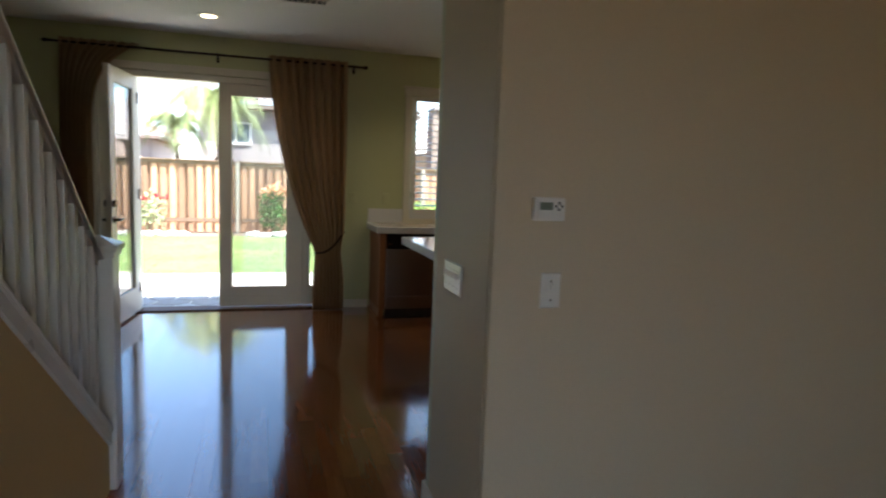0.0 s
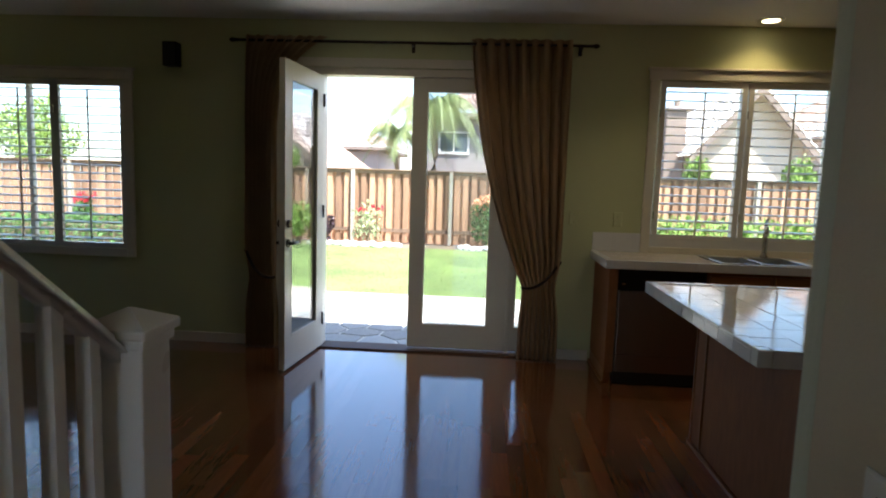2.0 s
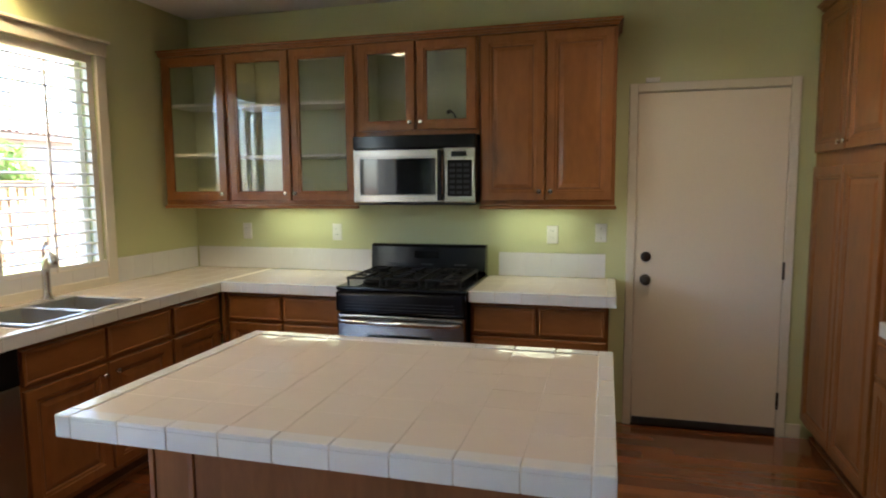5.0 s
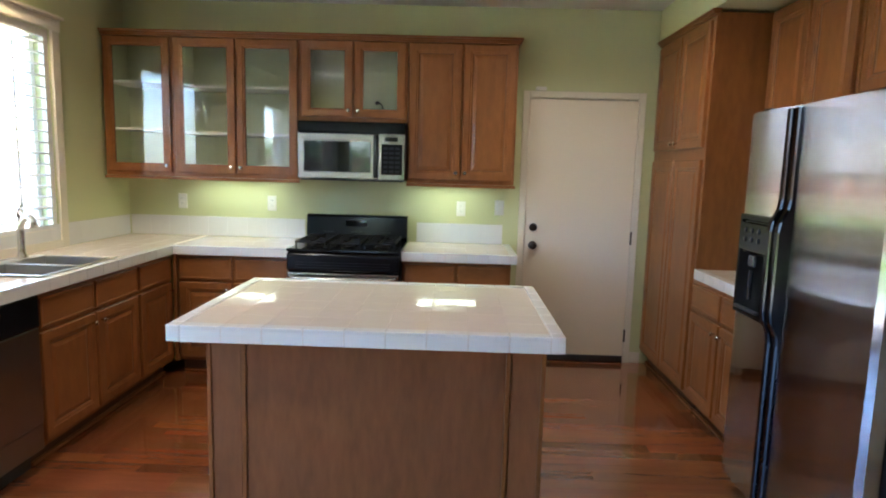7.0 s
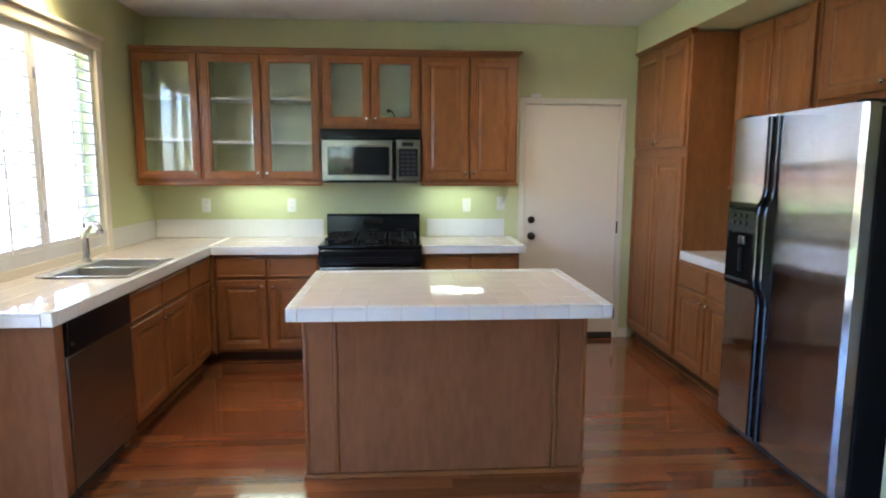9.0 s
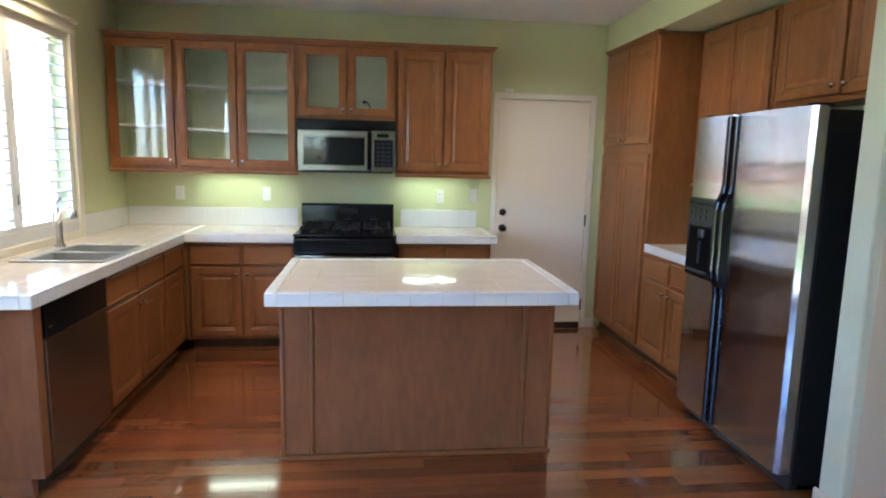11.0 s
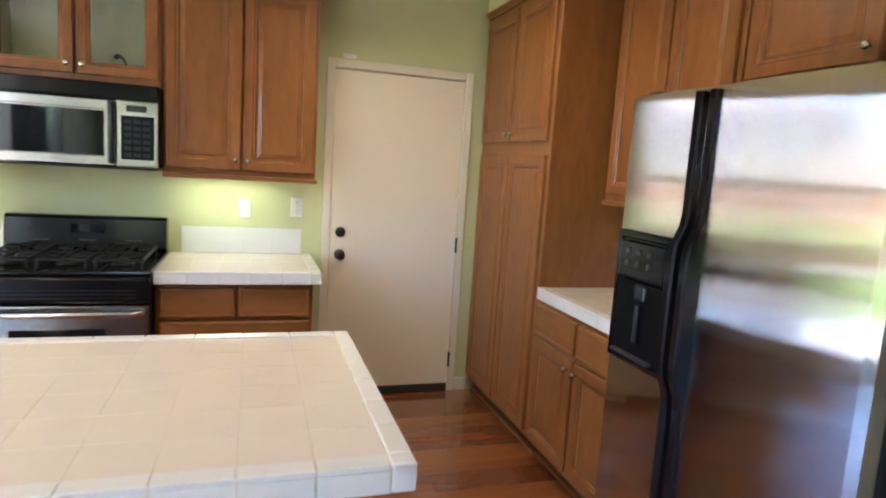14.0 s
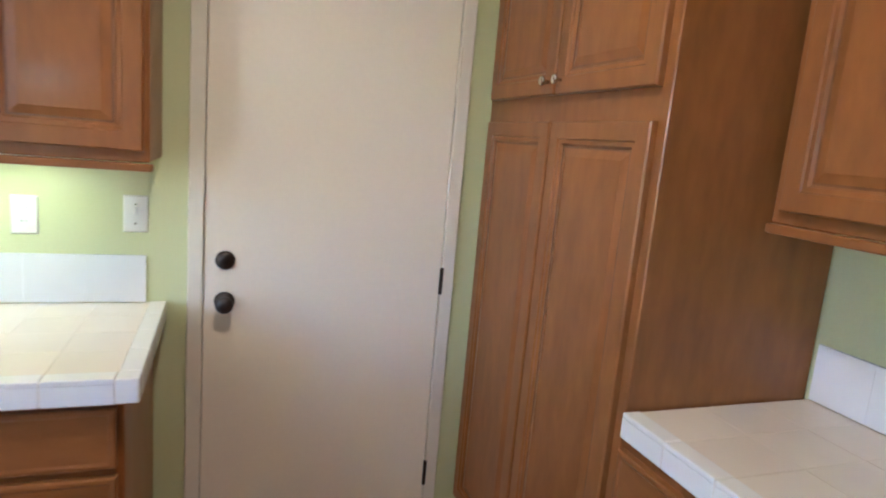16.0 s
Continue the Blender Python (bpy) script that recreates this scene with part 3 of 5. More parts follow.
CZ = 0.912
isl_top = thing("island_worktop", pose(1.548, -2.665, CZ), "white glazed tile worktop with rounded edge tiles on the island", "worktop")
tiled_top(isl_top, 1.40, 0.945, back=True)
wt = thing("worktop", pose(0.62, -0.652, CZ), "white glazed tile worktop between corner and range", "worktop")
tiled_top(wt, 0.80, 0.648, sides=(False, False))
wr = thing("worktop", pose(2.190, -0.652, CZ), "white glazed tile worktop beside the range", "worktop")
tiled_top(wr, 0.785, 0.648, sides=(False, True))
# the sink run is laid in three stretches round the sink cut-out
run = thing("worktop", pose(0.636, -2.70, CZ, 0, 0, 90), "white glazed tile worktop under the window with a sink cut-out", "worktop")
part("bed", bm_box(0.006, 0.80, 0.006, 0.632, -0.055, -0.0012), M_GROUT, run, "pale grout bed")
part("bed", bm_box(1.445, 2.697, 0.006, 0.632, -0.055, -0.0012), M_GROUT, run)
part("bed", bm_box(0.80, 1.445, 0.006, 0.05, -0.055, -0.0012), M_GROUT, run)
part("bed", bm_box(0.80, 1.445, 0.53, 0.632, -0.055, -0.0012), M_GROUT, run)
tm = tile_mesh(0.1459, 0.1443)
for i in range(18):
    for j in range(4):
        cx, cy = 0.05 + (i + 0.5) * 0.1472, 0.05 + (j + 0.5) * 0.1456
        if 0.78 < cx < 1.46 and j < 3 or cx > 2.06 and cy < 0.0:
            continue
        o = new("tile", tm)
        o.parent = run
        o.matrix_local = pose(cx, cy, -0.008 + random.uniform(-0.0004, 0.0004), random.uniform(-0.05, 0.05), random.uniform(-0.05, 0.05))
for i in range(14):
    e = bmesh.new()
    s = 0.1472
    if i == 0:
        bm_box(-s / 2, s / 2, 0.0, 0.048, -0.009, 0.004, 0.004, 3, e)
        bm_box(-s / 2, s / 2, 0.0, 0.009, -0.057, -0.0085, 0.003, 2, e)
        e0 = mesh_of("edge_tile", e, M_EDGE)
    o = new("edge_tile", e0)
    o.parent = run
    o.matrix_local = pose(0.05 + (i + 0.5) * s, 0, 0)
for j in range(4):
    o = new("edge_tile", e0)
    o.parent = run
    o.matrix_local = pose(0, 0.05 + (j + 0.5) * 0.146, 0, 0, 0, -90)
part("corner_tile", bm_box(0.0, 0.05, 0.0, 0.05, -0.057, 0.004, 0.006, 3), M_EDGE, run)


def splash(x, y, rz, n, label, s=0.152):
    sp = thing("backsplash", pose(x, y, CZ + 0.0005, 0, 0, rz), label, "backsplash")
    me = mesh_of("tile", bm_box(0.0002, s - 0.0002, -0.009, -0.0005, 0.002, 0.152, 0.0005, 1), M_EDGE)
    for i in range(n):
        o = new("tile", me)
        o.parent = sp
        o.matrix_local = pose(i * s, 0, 0)


splash(0.012, -0.0005, 0, 9, "single row of white tile behind the counter")
splash(2.25, -0.0005, 0, 4, "short row of white glazed tile beside the range", 0.16625)
splash(0.0005, -2.69, 90, 17, "single row of white tile under the window", 0.157)
splash(4.6095, -0.99, -90, 5, "short row of white tile in the counter nook")

# ---- sink and faucet ----
sink = thing("sink", pose(0.595, -1.895, CZ, 0, 0, 90), "double-bowl stainless sink set into the tile", "sink")
SW, SD = 0.64, 0.49
rim = bmesh.new()
bm_box(0, SW, 0, 0.03, 0.004, 0.010, 0.002, 1, rim)
bm_box(0, SW, SD - 0.08, SD, 0.004, 0.010, 0.002, 1, rim)
bm_box(0, 0.03, 0.03, SD - 0.08, 0.004, 0.010, 0.002, 1, rim)
bm_box(SW - 0.03, SW, 0.03, SD - 0.08, 0.004, 0.010, 0.002, 1, rim)
bm_box(SW / 2 - 0.02, SW / 2 + 0.02, 0.03, SD - 0.08, 0.0, 0.009, 0.002, 1, rim)
part("rim", rim, M_SINK, sink)
for xa, xb in ((0.03, SW / 2 - 0.02), (SW / 2 + 0.02, SW - 0.03)):
    bo = bmesh.new()
    za = -0.17
    bm_box(xa - 0.003, xa, 0.028, SD - 0.078, za, 0.005, bm=bo)
    bm_box(xb, xb + 0.003, 0.028, SD - 0.078, za, 0.005, bm=bo)
    bm_box(xa, xb, 0.027, 0.03, za, 0.005, bm=bo)
    bm_box(xa, xb, SD - 0.08, SD - 0.077, za, 0.005, bm=bo)
    bm_box(xa, xb, 0.03, SD - 0.08, za, za + 0.003, bm=bo)
    part("bowl", bo, M_SINK, sink)
    part("drain", bm_lathe([(0.045, 0), (0.045, 0.004), (0.03, 0.005)], 20, pose((xa + xb) / 2, 0.22, za + 0.003)), M_CHROME, sink, smooth=True)
fa = thing("faucet", pose(0.135, -1.40, CZ + 0.0105), "satin nickel pull-out kitchen faucet with lever", "faucet")
part("base", bm_lathe([(0.03, 0.0), (0.03, 0.008), (0.022, 0.02), (0.019, 0.05), (0.019, 0.17), (0.021, 0.19), (0.018, 0.21)], 22), M_CHROME, fa, smooth=True)
part("spout", bm_tube([(0.0, 0, 0.14), (0.018, -0.008, 0.20), (0.045, -0.02, 0.232), (0.078, -0.034, 0.236), (0.102, -0.044, 0.215), (0.112, -0.049, 0.180)], [0.016, 0.016, 0.016, 0.018, 0.020, 0.021], 14), M_CHROME, fa, smooth=True)
part("lever", bm_tube([(0, 0, 0.2), (-0.012, 0.0, 0.24), (-0.005, 0.0, 0.275), (0.02, 0, 0.30)], [0.013, 0.011, 0.008, 0.007], 10), M_CHROME, fa, smooth=True)

# ---- island ----
isl = thing("kitchen_island", pose(1.568, -2.365, 0), "brown wood kitchen island with plain veneered panels", "island")
IW, IDp = 1.362, 0.625
part("body", bm_box(0.012, IW - 0.012, 0.012, IDp - 0.012, 0.10, 0.856), M_PANEL, isl)
part("front_panel", bm_box(0.16, IW - 0.16, 0.002, 0.011, 0.024, 0.856), M_PANEL, isl, "brown veneer panel")
for x in (0.0, IW - 0.155):
    part("corner_panel", bm_box(x + 0.018, x + 0.137, 0.001, 0.0115, 0.024, 0.856), M_PANEL, isl)
for x in (0.0, 0.14, IW - 0.158, IW - 0.018):
    part("stile", bm_box(x, x + 0.018, -0.006, 0.0118, 0.024, 0.856, 0.003, 2), M_WOOD, isl, "narrow raised strip")
part("shoe_moulding", bm_box(-0.008, IW + 0.008, -0.016, 0.0, 0.001, 0.023, 0.006, 3), M_WOODX, isl, "light wood shoe moulding")
for x in (-0.0005, IW - 0.0115):
    part("side_panel", bm_box(x, x + 0.012, 0.012, IDp - 0.012, 0.024, 0.856), M_PANEL, isl)
part("shoe_moulding", bm_box(IW, IW + 0.012, 0.0, IDp, 0.001, 0.023, 0.005, 2), M_WOODX, isl)
part("shoe_moulding", bm_box(-0.012, 0.0, 0.0, IDp, 0.001, 0.023, 0.005, 2), M_WOODX, isl)
part("back_panel", bm_box(0.0, IW, IDp - 0.012, IDp, 0.024, 0.856), M_WOOD, isl)

# ---- pantry, nook, refrigerator ----
pan = thing("pantry_cabinet", pose(4.04, -0.012, 0, 0, 0, -90), "tall brown maple pantry cabinet with four doors", "cabinet")
PW = 0.965
part("body", bm_box(0, PW, 0.0, 0.565, 0.10, 2.438, 0.003, 1), M_WOOD, pan)
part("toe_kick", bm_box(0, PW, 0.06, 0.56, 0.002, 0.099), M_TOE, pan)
part("shoe_moulding", bm_box(0, PW, 0.04, 0.0595, 0.001, 0.02, 0.004, 2), M_WOODX, pan)
for i in range(2):
    x = 0.03 + i * 0.458
    leaf(pan, x, 1.655, 0.446, 0.74, x + (0.446 - 0.03 if i == 0 else 0.03), 1.693)
    leaf(pan, x, 0.13, 0.446, 1.45)
pc = bmesh.new()
for a, b in ((0.0, 0.008), (0.012, 0.018), (0.022, 0.03)):
    bm_box(-0.0, PW + b, -b - 0.006, 0.02, 2.4165 + a, 2.4285 + a, 0.003, 2, pc)
part("crown", pc, M_WOODX, pan)
base("base_cabinet", pose(4.035, -0.982, 0, 0, 0, -90), 0.86, "brown maple base cabinet in the counter nook", 2, 2, depth=0.565)
nk = thing("worktop", pose(4.025, -0.985, CZ, 0, 0, -90), "beige-white tile worktop in the nook beside the refrigerator", "worktop")
tiled_top(nk, 0.87, 0.582, sides=(False, False))
nu = thing("wall_cabinet", pose(4.36, -0.995, 0, 0, 0, -90), "brown maple wall cabinet over the counter nook", "cabinet")
part("body", bm_box(0, 0.84, 0, 0.247, UB, 2.438, 0.003, 1), M_WOOD, nu)
part("light_rail", bm_box(-0.0, 0.84, -0.018, 0.01, UB - 0.024, UB - 0.001, 0.005, 2), M_WOODX, nu)
for i in range(2):
    x = 0.03 + i * 0.40
    leaf(nu, x, UB + 0.03, 0.385, 1.01, x + (0.385 - 0.03 if i == 0 else 0.03), UB + 0.075)
fu = thing("wall_cabinet", pose(4.36, -1.845, 0, 0, 0, -90), "brown maple cabinet above the refrigerator", "cabinet")
part("body", bm_box(0, 1.095, 0, 0.247, 1.84, 2.438, 0.003, 1), M_WOOD, fu)
for i in range(2):
    x = 0.03 + i * 0.525
    leaf(fu, x, 1.875, 0.505, 0.535, x + (0.505 - 0.03 if i == 0 else 0.03), 1.92)

fr = thing("refrigerator", pose(3.875, -1.88, 0, 0, 0, -90), "side-by-side stainless refrigerator with black ice dispenser", "refrigerator")
FW, FH = 0.965, 1.768
part("body", bm_box(0.0, FW, 0.075, 0.735, 0.03, FH - 0.015, 0.008), M_BLACKM, fr, "textured black cabinet")
part("grille", bm_box(0.01, FW - 0.01, 0.07, 0.12, 0.004, 0.075, 0.004), M_DARKPL, fr)
SPL = 0.385
def bowed(x0, x1, z0, z1):
    bm = bmesh.new()
    n = 28
    fr_, bk = [], []
    for i in range(n + 1):
        u = i / n
        x = x0 + (x1 - x0) * u
        e = min(u, 1 - u) * (x1 - x0)
        y = 0.0 + 0.016 * max(0.0, 1 - e / 0.013) ** 2 - 0.012 * math.sin(math.pi * u)
        fr_.append((x, y))
    ring = [(x, y) for x, y in fr_] + [(x1, 0.066), (x0, 0.066)]
    lo = [bm.verts.new((x, y, z0)) for x, y in ring]
    hi = [bm.verts.new((x, y, z1)) for x, y in ring]
    for i in range(len(ring)):
        bm.faces.new((lo[i], lo[(i + 1) % len(ring)], hi[(i + 1) % len(ring)], hi[i]))
    bm.faces.new(lo[::-1]), bm.faces.new(hi)
    bmesh.ops.recalc_face_normals(bm, faces=bm.faces)
    bmesh.ops.bevel(bm, geom=[e for e in bm.edges if abs(e.verts[0].co.z - e.verts[1].co.z) < 1e-6], offset=0.006, segments=2, affect="EDGES")
    return bm
fz = part("freezer_door", bowed(0.003, SPL - 0.005, 0.085, FH), M_STEEL, fr, "brushed stainless freezer door", True)
ff = part("fridge_door", bowed(SPL + 0.005, FW - 0.003, 0.085, FH), M_STEEL, fr, "brushed stainless refrigerator door", True)
for s, dd in ((-1, fz), (1, ff)):
    x = SPL + s * 0.030
    hb = bmesh.new()
    rings = []
    for z, o in ((FH - 0.012, 0.0), (1.40, 0.0), (1.36, 0.006), (1.31, 0.03), (1.27, 0.036), (0.94, 0.036), (0.90, 0.03), (0.85, 0.006), (0.81, 0.0), (0.095, 0.0)):
        y0 = 0.004
        y1 = -0.022 - o
        rings.append([hb.verts.new(q) for q in ((x - 0.017, y0, z), (x + 0.017, y0, z), (x + 0.017, y1 + 0.006, z), (x + 0.011, y1, z), (x - 0.011, y1, z), (x - 0.017, y1 + 0.006, z))])
    for a, b in zip(rings, rings[1:]):
        for k in range(6):
            hb.faces.new((a[k], a[(k + 1) % 6], b[(k + 1) % 6], b[k]))
    hb.faces.new(rings[0]), hb.faces.new(rings[-1])
    bmesh.ops.recalc_face_normals(hb, faces=hb.faces)
    part("handle", hb, M_BLACK, dd, "long black handle")
dis = part("dispenser", bm_panel(0.322, 0.45, [(0, 0.008), (0.006, 0.014), (0.022, 0.014), (0.028, 0.006)], 0.03, 0.87), M_BLACK, fz, "black ice and water dispenser")
dis.location.y = -0.010
# flat plate, not hollow: the recess's shade is put into its matte black
M_RECESS_SHADE = mat("matte_black_recess_shade", (0.004, 0.004, 0.005), 0.8, var=0.2, bump=0, spec=0.1)
part("dispenser_recess_plate", bm_box(0.066, 0.309, -0.0212, -0.0172, 0.90, 1.155, 0.002), M_RECESS_SHADE, dis, "flat black plate, dark like the shaded recess")
part("dispenser_buttons", bm_box(0.066, 0.309, -0.024, -0.0165, 1.165, 1.285, 0.004), M_BLACK, dis, "glossy black control face")
for i in range(6):
    part("dispenser_button", bm_lathe([(0.012, 0), (0.012, 0.002), (0.009, 0.004)], 14, pose(0.115 + (i % 3) * 0.058, -0.0245, 1.253 - (i // 3) * 0.040, 90)), M_PADDLE, dis, "oval grey button", True)
spout = bm_box(0.188, 0.242, -0.040, -0.0215, 1.10, 1.15, 0.010, 3)
part("water_spout", spout, M_PADDLE, dis, "grey spout housing")
part("dispenser_lever", bm_box(0.192, 0.214, -0.034, -0.0225, 0.955, 1.084, 0.006), M_PADDLE, dis)
part("drip_tray", bm_box(0.085, 0.29, -0.040, -0.0215, 0.902, 0.915, 0.004), M_DARKPL, dis)
for hx in (0.06, FW - 0.09):
    part("hinge_cover", bm_box(hx, hx + 0.05, 0.02, 0.12, FH - 0.002, FH + 0.014, 0.005), M_BLACKM, fr)

# ---- door to the garage ----
dr = thing("door_1", pose(3.085, -0.012, 0), "closed flat beige painted door with dark bronze knobs", "door", kind="structure")
part("slab", bm_box(0.0, 0.815, 0.0, 0.04, 0.012, 2.025, 0.003, 1), M_DOOR, dr)
part("sweep", bm_box(0.003, 0.812, -0.008, 0.0, 0.010, 0.055, 0.002, 1), M_DARKPL, dr, "black rubber door sweep")
for z, r in ((1.055, 0.026), (0.915, 0.0)):
    if r:
        part("deadbolt", bm_lathe([(0.031, 0), (0.031, 0.006), (0.026, 0.014), (0.012, 0.018)], 24, pose(0.065, 0, z, 90)), M_BRONZE, dr, "round dark bronze deadbolt", True)
    else:
        part("door_knob", bm_lathe([(0.033, 0), (0.033, 0.005), (0.022, 0.012), (0.012, 0.018), (0.012, 0.03), (0.024, 0.038), (0.029, 0.05), (0.025, 0.062), (0.01, 0.067)], 24, pose(0.065, 0, z, 90)), M_BRONZE, dr, "round dark bronze knob", True)
for z in (0.22, 0.99, 1.77):
    part("hinge", bm_cyl((0.818, -0.006, z - 0.05), (0.818, -0.006, z + 0.05), 0.007, seg=10), M_BRONZE if z < 1.5 else M_TRIM, dr)
cs = thing("door_casing", pose(0, 0, 0), "cream painted casing round the door", "casing", kind="structure")
for xa, xb, za, zb in ((3.035, 3.083, 0.0, 2.083), (3.902, 3.952, 0.0, 2.083), (3.083, 3.902, 2.034, 2.083)):
    part("casing_board", bm_box(xa, xb, -0.02, 0.0, za, zb, 0.005, 2), M_TRIM, cs)
for xa, xb, za, zb in ((3.051, 3.083, 0.0, 2.058), (3.902, 3.939, 0.0, 2.058), (3.083, 3.902, 2.03, 2.058)):
    part("jamb", bm_box(xa, xb, 0.001, 0.135, za, zb), M_TRIM, cs)
part("threshold", bm_box(3.06, 3.93, -0.005, 0.12, -0.01, 0.009), M_DARKPL, cs, "dark threshold")
sn = thing("alarm_sensor", pose(3.165, -0.0005, 2.086), "small white door sensor above the casing", "sensor")
part("case", bm_box(-0.04, 0.04, -0.022, 0.0, 0.0, 0.028, 0.005), M_PLATE, sn)


# ---- outlets and switches ----
def plate(m, label, n=1, kind="outlet", paint=None):
    paint = paint or M_PLATE
    w = 0.07 + 0.046 * (n - 1)
    p = thing("wall_outlet" if kind == "outlet" else "light_switch", m, label, "outlet" if kind == "outlet" else "switch")
    part("plate", bm_panel(w, 0.115, [(0.0, 0.002), (0.004, 0.006), (0.006, 0.0062)], -w / 2, -0.0575), paint, p)
    for i in range(n):
        cx = (i - (n - 1) / 2) * 0.046
        if kind == "outlet":
            for dz in (-0.02, 0.02):
                part("socket", bm_box(cx - 0.015, cx + 0.015, -0.0085, -0.0063, dz - 0.013, dz + 0.013, 0.002), paint, p)
                for sx in (-0.006, 0.006):
                    part("slot", bm_box(cx + sx - 0.001, cx + sx + 0.001, -0.0091, -0.0086, dz - 0.002, dz + 0.006), M_DARKPL, p)
        else:
            part("toggle", bm_box(cx - 0.005, cx + 0.005, -0.02, -0.0063, 0.0, 0.022, 0.003), paint, p)
            for dz in (-0.03, 0.03):
                part("screw", bm_cyl((cx, -0.0063, dz), (cx, -0.0078, dz), 0.003, seg=8), M_CHROME, p)
    return p


for x in (0.42, 1.12, 2.59):
    plate(pose(x, -0.0005, 1.18), "white outlet plate on the green wall")
plate(pose(2.885, -0.0005, 1.195), "white switch plate on the green wall", 1, "switch")
plate(pose(0.0005, -2.50, 1.17, 0, 0, 90), "outlet plate painted pale green like the wall", paint=M_GREEN)
plate(pose(0.0005, -2.85, 1.17, 0, 0, 90), "switch plate painted pale green like the wall", 1, "switch", M_GREEN)
plate(pose(4.295, -3.0835, 1.035), "white four-gang switch plate on the wing wall", 4, "switch")
plate(pose(4.6755, -2.877, 1.053, 0, 0, 90), "white switch plate under the thermostat", 1, "switch")
plate(pose(2.9325, -2.19, 0.62, 0, 0, 90), "white outlet plate on the island side")
th = thing("thermostat", pose(4.6755, -2.905, 1.315, 0, 0, 90), "white wall thermostat with grey display", "thermostat")
part("case", bm_box(-0.053, 0.053, -0.028, 0.0, -0.037, 0.037, 0.008, 3), M_PLATE, th)
part("display", bm_box(-0.036, 0.008, -0.0295, -0.0282, -0.002, 0.022), M_LCD, th, "grey-green display")
for dx, dz in ((0.029, 0.020), (0.029, 0.0), (0.019, 0.01), (0.039, 0.01)):
    part("button", bm_box(dx - 0.004, dx + 0.004, -0.0305, -0.0282, dz - 0.004, dz + 0.004, 0.001), M_DARKPL, th)

# ---- lamps ----


def downlight(x, y, watts, col=(1.0, 0.82, 0.54), cone=130, blend=0.6):
    d = thing("recessed_light", pose(x, y, CH), "round recessed ceiling light, switched on", "ceiling light", "recessed ceiling lights")
    part("trim_ring", bm_lathe([(0.062, -0.002), (0.066, -0.008), (0.092, -0.006), (0.096, 0.0)], 32), M_WHITE, d, "white trim ring", True)
    part("lens", bm_lathe([(0.004, -0.0085), (0.060, -0.0085), (0.062, -0.003)], 28), M_LAMP, d, "glowing warm lens", True)
    li = bpy.data.lights.new("recessed_lamp", "SPOT")
    li.energy, li.color, li.spot_size, li.spot_blend, li.shadow_soft_size = watts, col, radians(cone), blend, 0.09
    o = new("recessed_lamp", li)
    o.matrix_world = pose(x, y, CH - 0.03)


downlight(0.82, -4.20, 1.8)
downlight(1.08, -2.16, 3.0)
# unseen lamp, added to brighten the door side, guessed from the soffit's warm glow
downlight(3.25, -1.30, 2.7, cone=160, blend=0.8)
downlight(0.20, -1.53, 2.6, (1.0, 0.74, 0.36))


def under_light(x0, x1, watts):
    u = thing("under_cabinet_light", pose((x0 + x1) / 2, -0.17, UB - 0.001), "slim fluorescent light under the wall cabinets, switched on", "cabinet light")
    h = (x1 - x0) / 2
    part("housing", bm_box(-h, h, -0.03, 0.03, -0.018, 0.0, 0.004), M_WHITE, u)
    part("diffuser", bm_box(-h + 0.01, h - 0.01, -0.024, 0.024, -0.022, -0.0185, 0.001), M_TUBE, u, "glowing greenish-white diffuser")
    area("under_cabinet_lamp", look(((x0 + x1) / 2, -0.17, UB - 0.028), ((x0 + x1) / 2, -0.15, 0)), 2 * h - 0.04, 0.11, watts, (0.93, 1.0, 0.62))


under_light(0.60, 1.20, 0.07)
under_light(2.26, 2.74, 0.052)

vt = thing("ceiling_vent", pose(1.62, -3.47, CH), "white ceiling air vent with slats", "vent")
vfr = part("frame", bm_panel(0.36, 0.17, [(0.0, 0.004), (0.006, 0.010), (0.024, 0.010), (0.026, 0.004)], -0.18, -0.085, hole=True), M_WHITE, vt)
vfr.matrix_local = pose(0, 0, 0, 90, 0, 90)
part("backing", bm_box(-0.06, 0.06, -0.155, 0.155, -0.002, -0.0005), M_DARKPL, vt)
for k in range(7):
    s = part("slat", bm_box(-0.058, 0.058, -0.006, 0.006, -0.001, 0.001), M_WHITE, vt)
    s.matrix_local = pose(0, -0.13 + k * 0.0435, -0.006, 35)

# ---- patio door ----
pd = thing("door_2", pose(0, 0, 0), "white french patio door with two sidelights, one leaf open", "patio door", kind="structure")
for ya, yb, za, zb in ((-5.308, -5.245, 0.0, 2.313), (-3.115, -3.052, 0.0, 2.313), (-5.245, -3.115, 2.255, 2.313), (-3.362, -3.33, 0.03, 2.255), (-4.968, -4.905, 0.016, 2.253)):
    part("frame", bm_box(-0.15, -0.01, ya, yb, za, zb, 0.004), M_TRIM, pd)
part("threshold", bm_box(-0.17, 0.03, -5.243, -3.117, -0.005, 0.014, 0.004), M_TOE, pd, "dark brown worn threshold")
for ya, yb, za, zb in ((-5.38, -5.31, 0.0, 2.385), (-3.05, -2.98, 0.0, 2.385), (-5.31, -3.05, 2.315, 2.385)):
    part("casing", bm_box(0.0, 0.02, ya, yb, za, zb, 0.005), M_TRIM, pd)


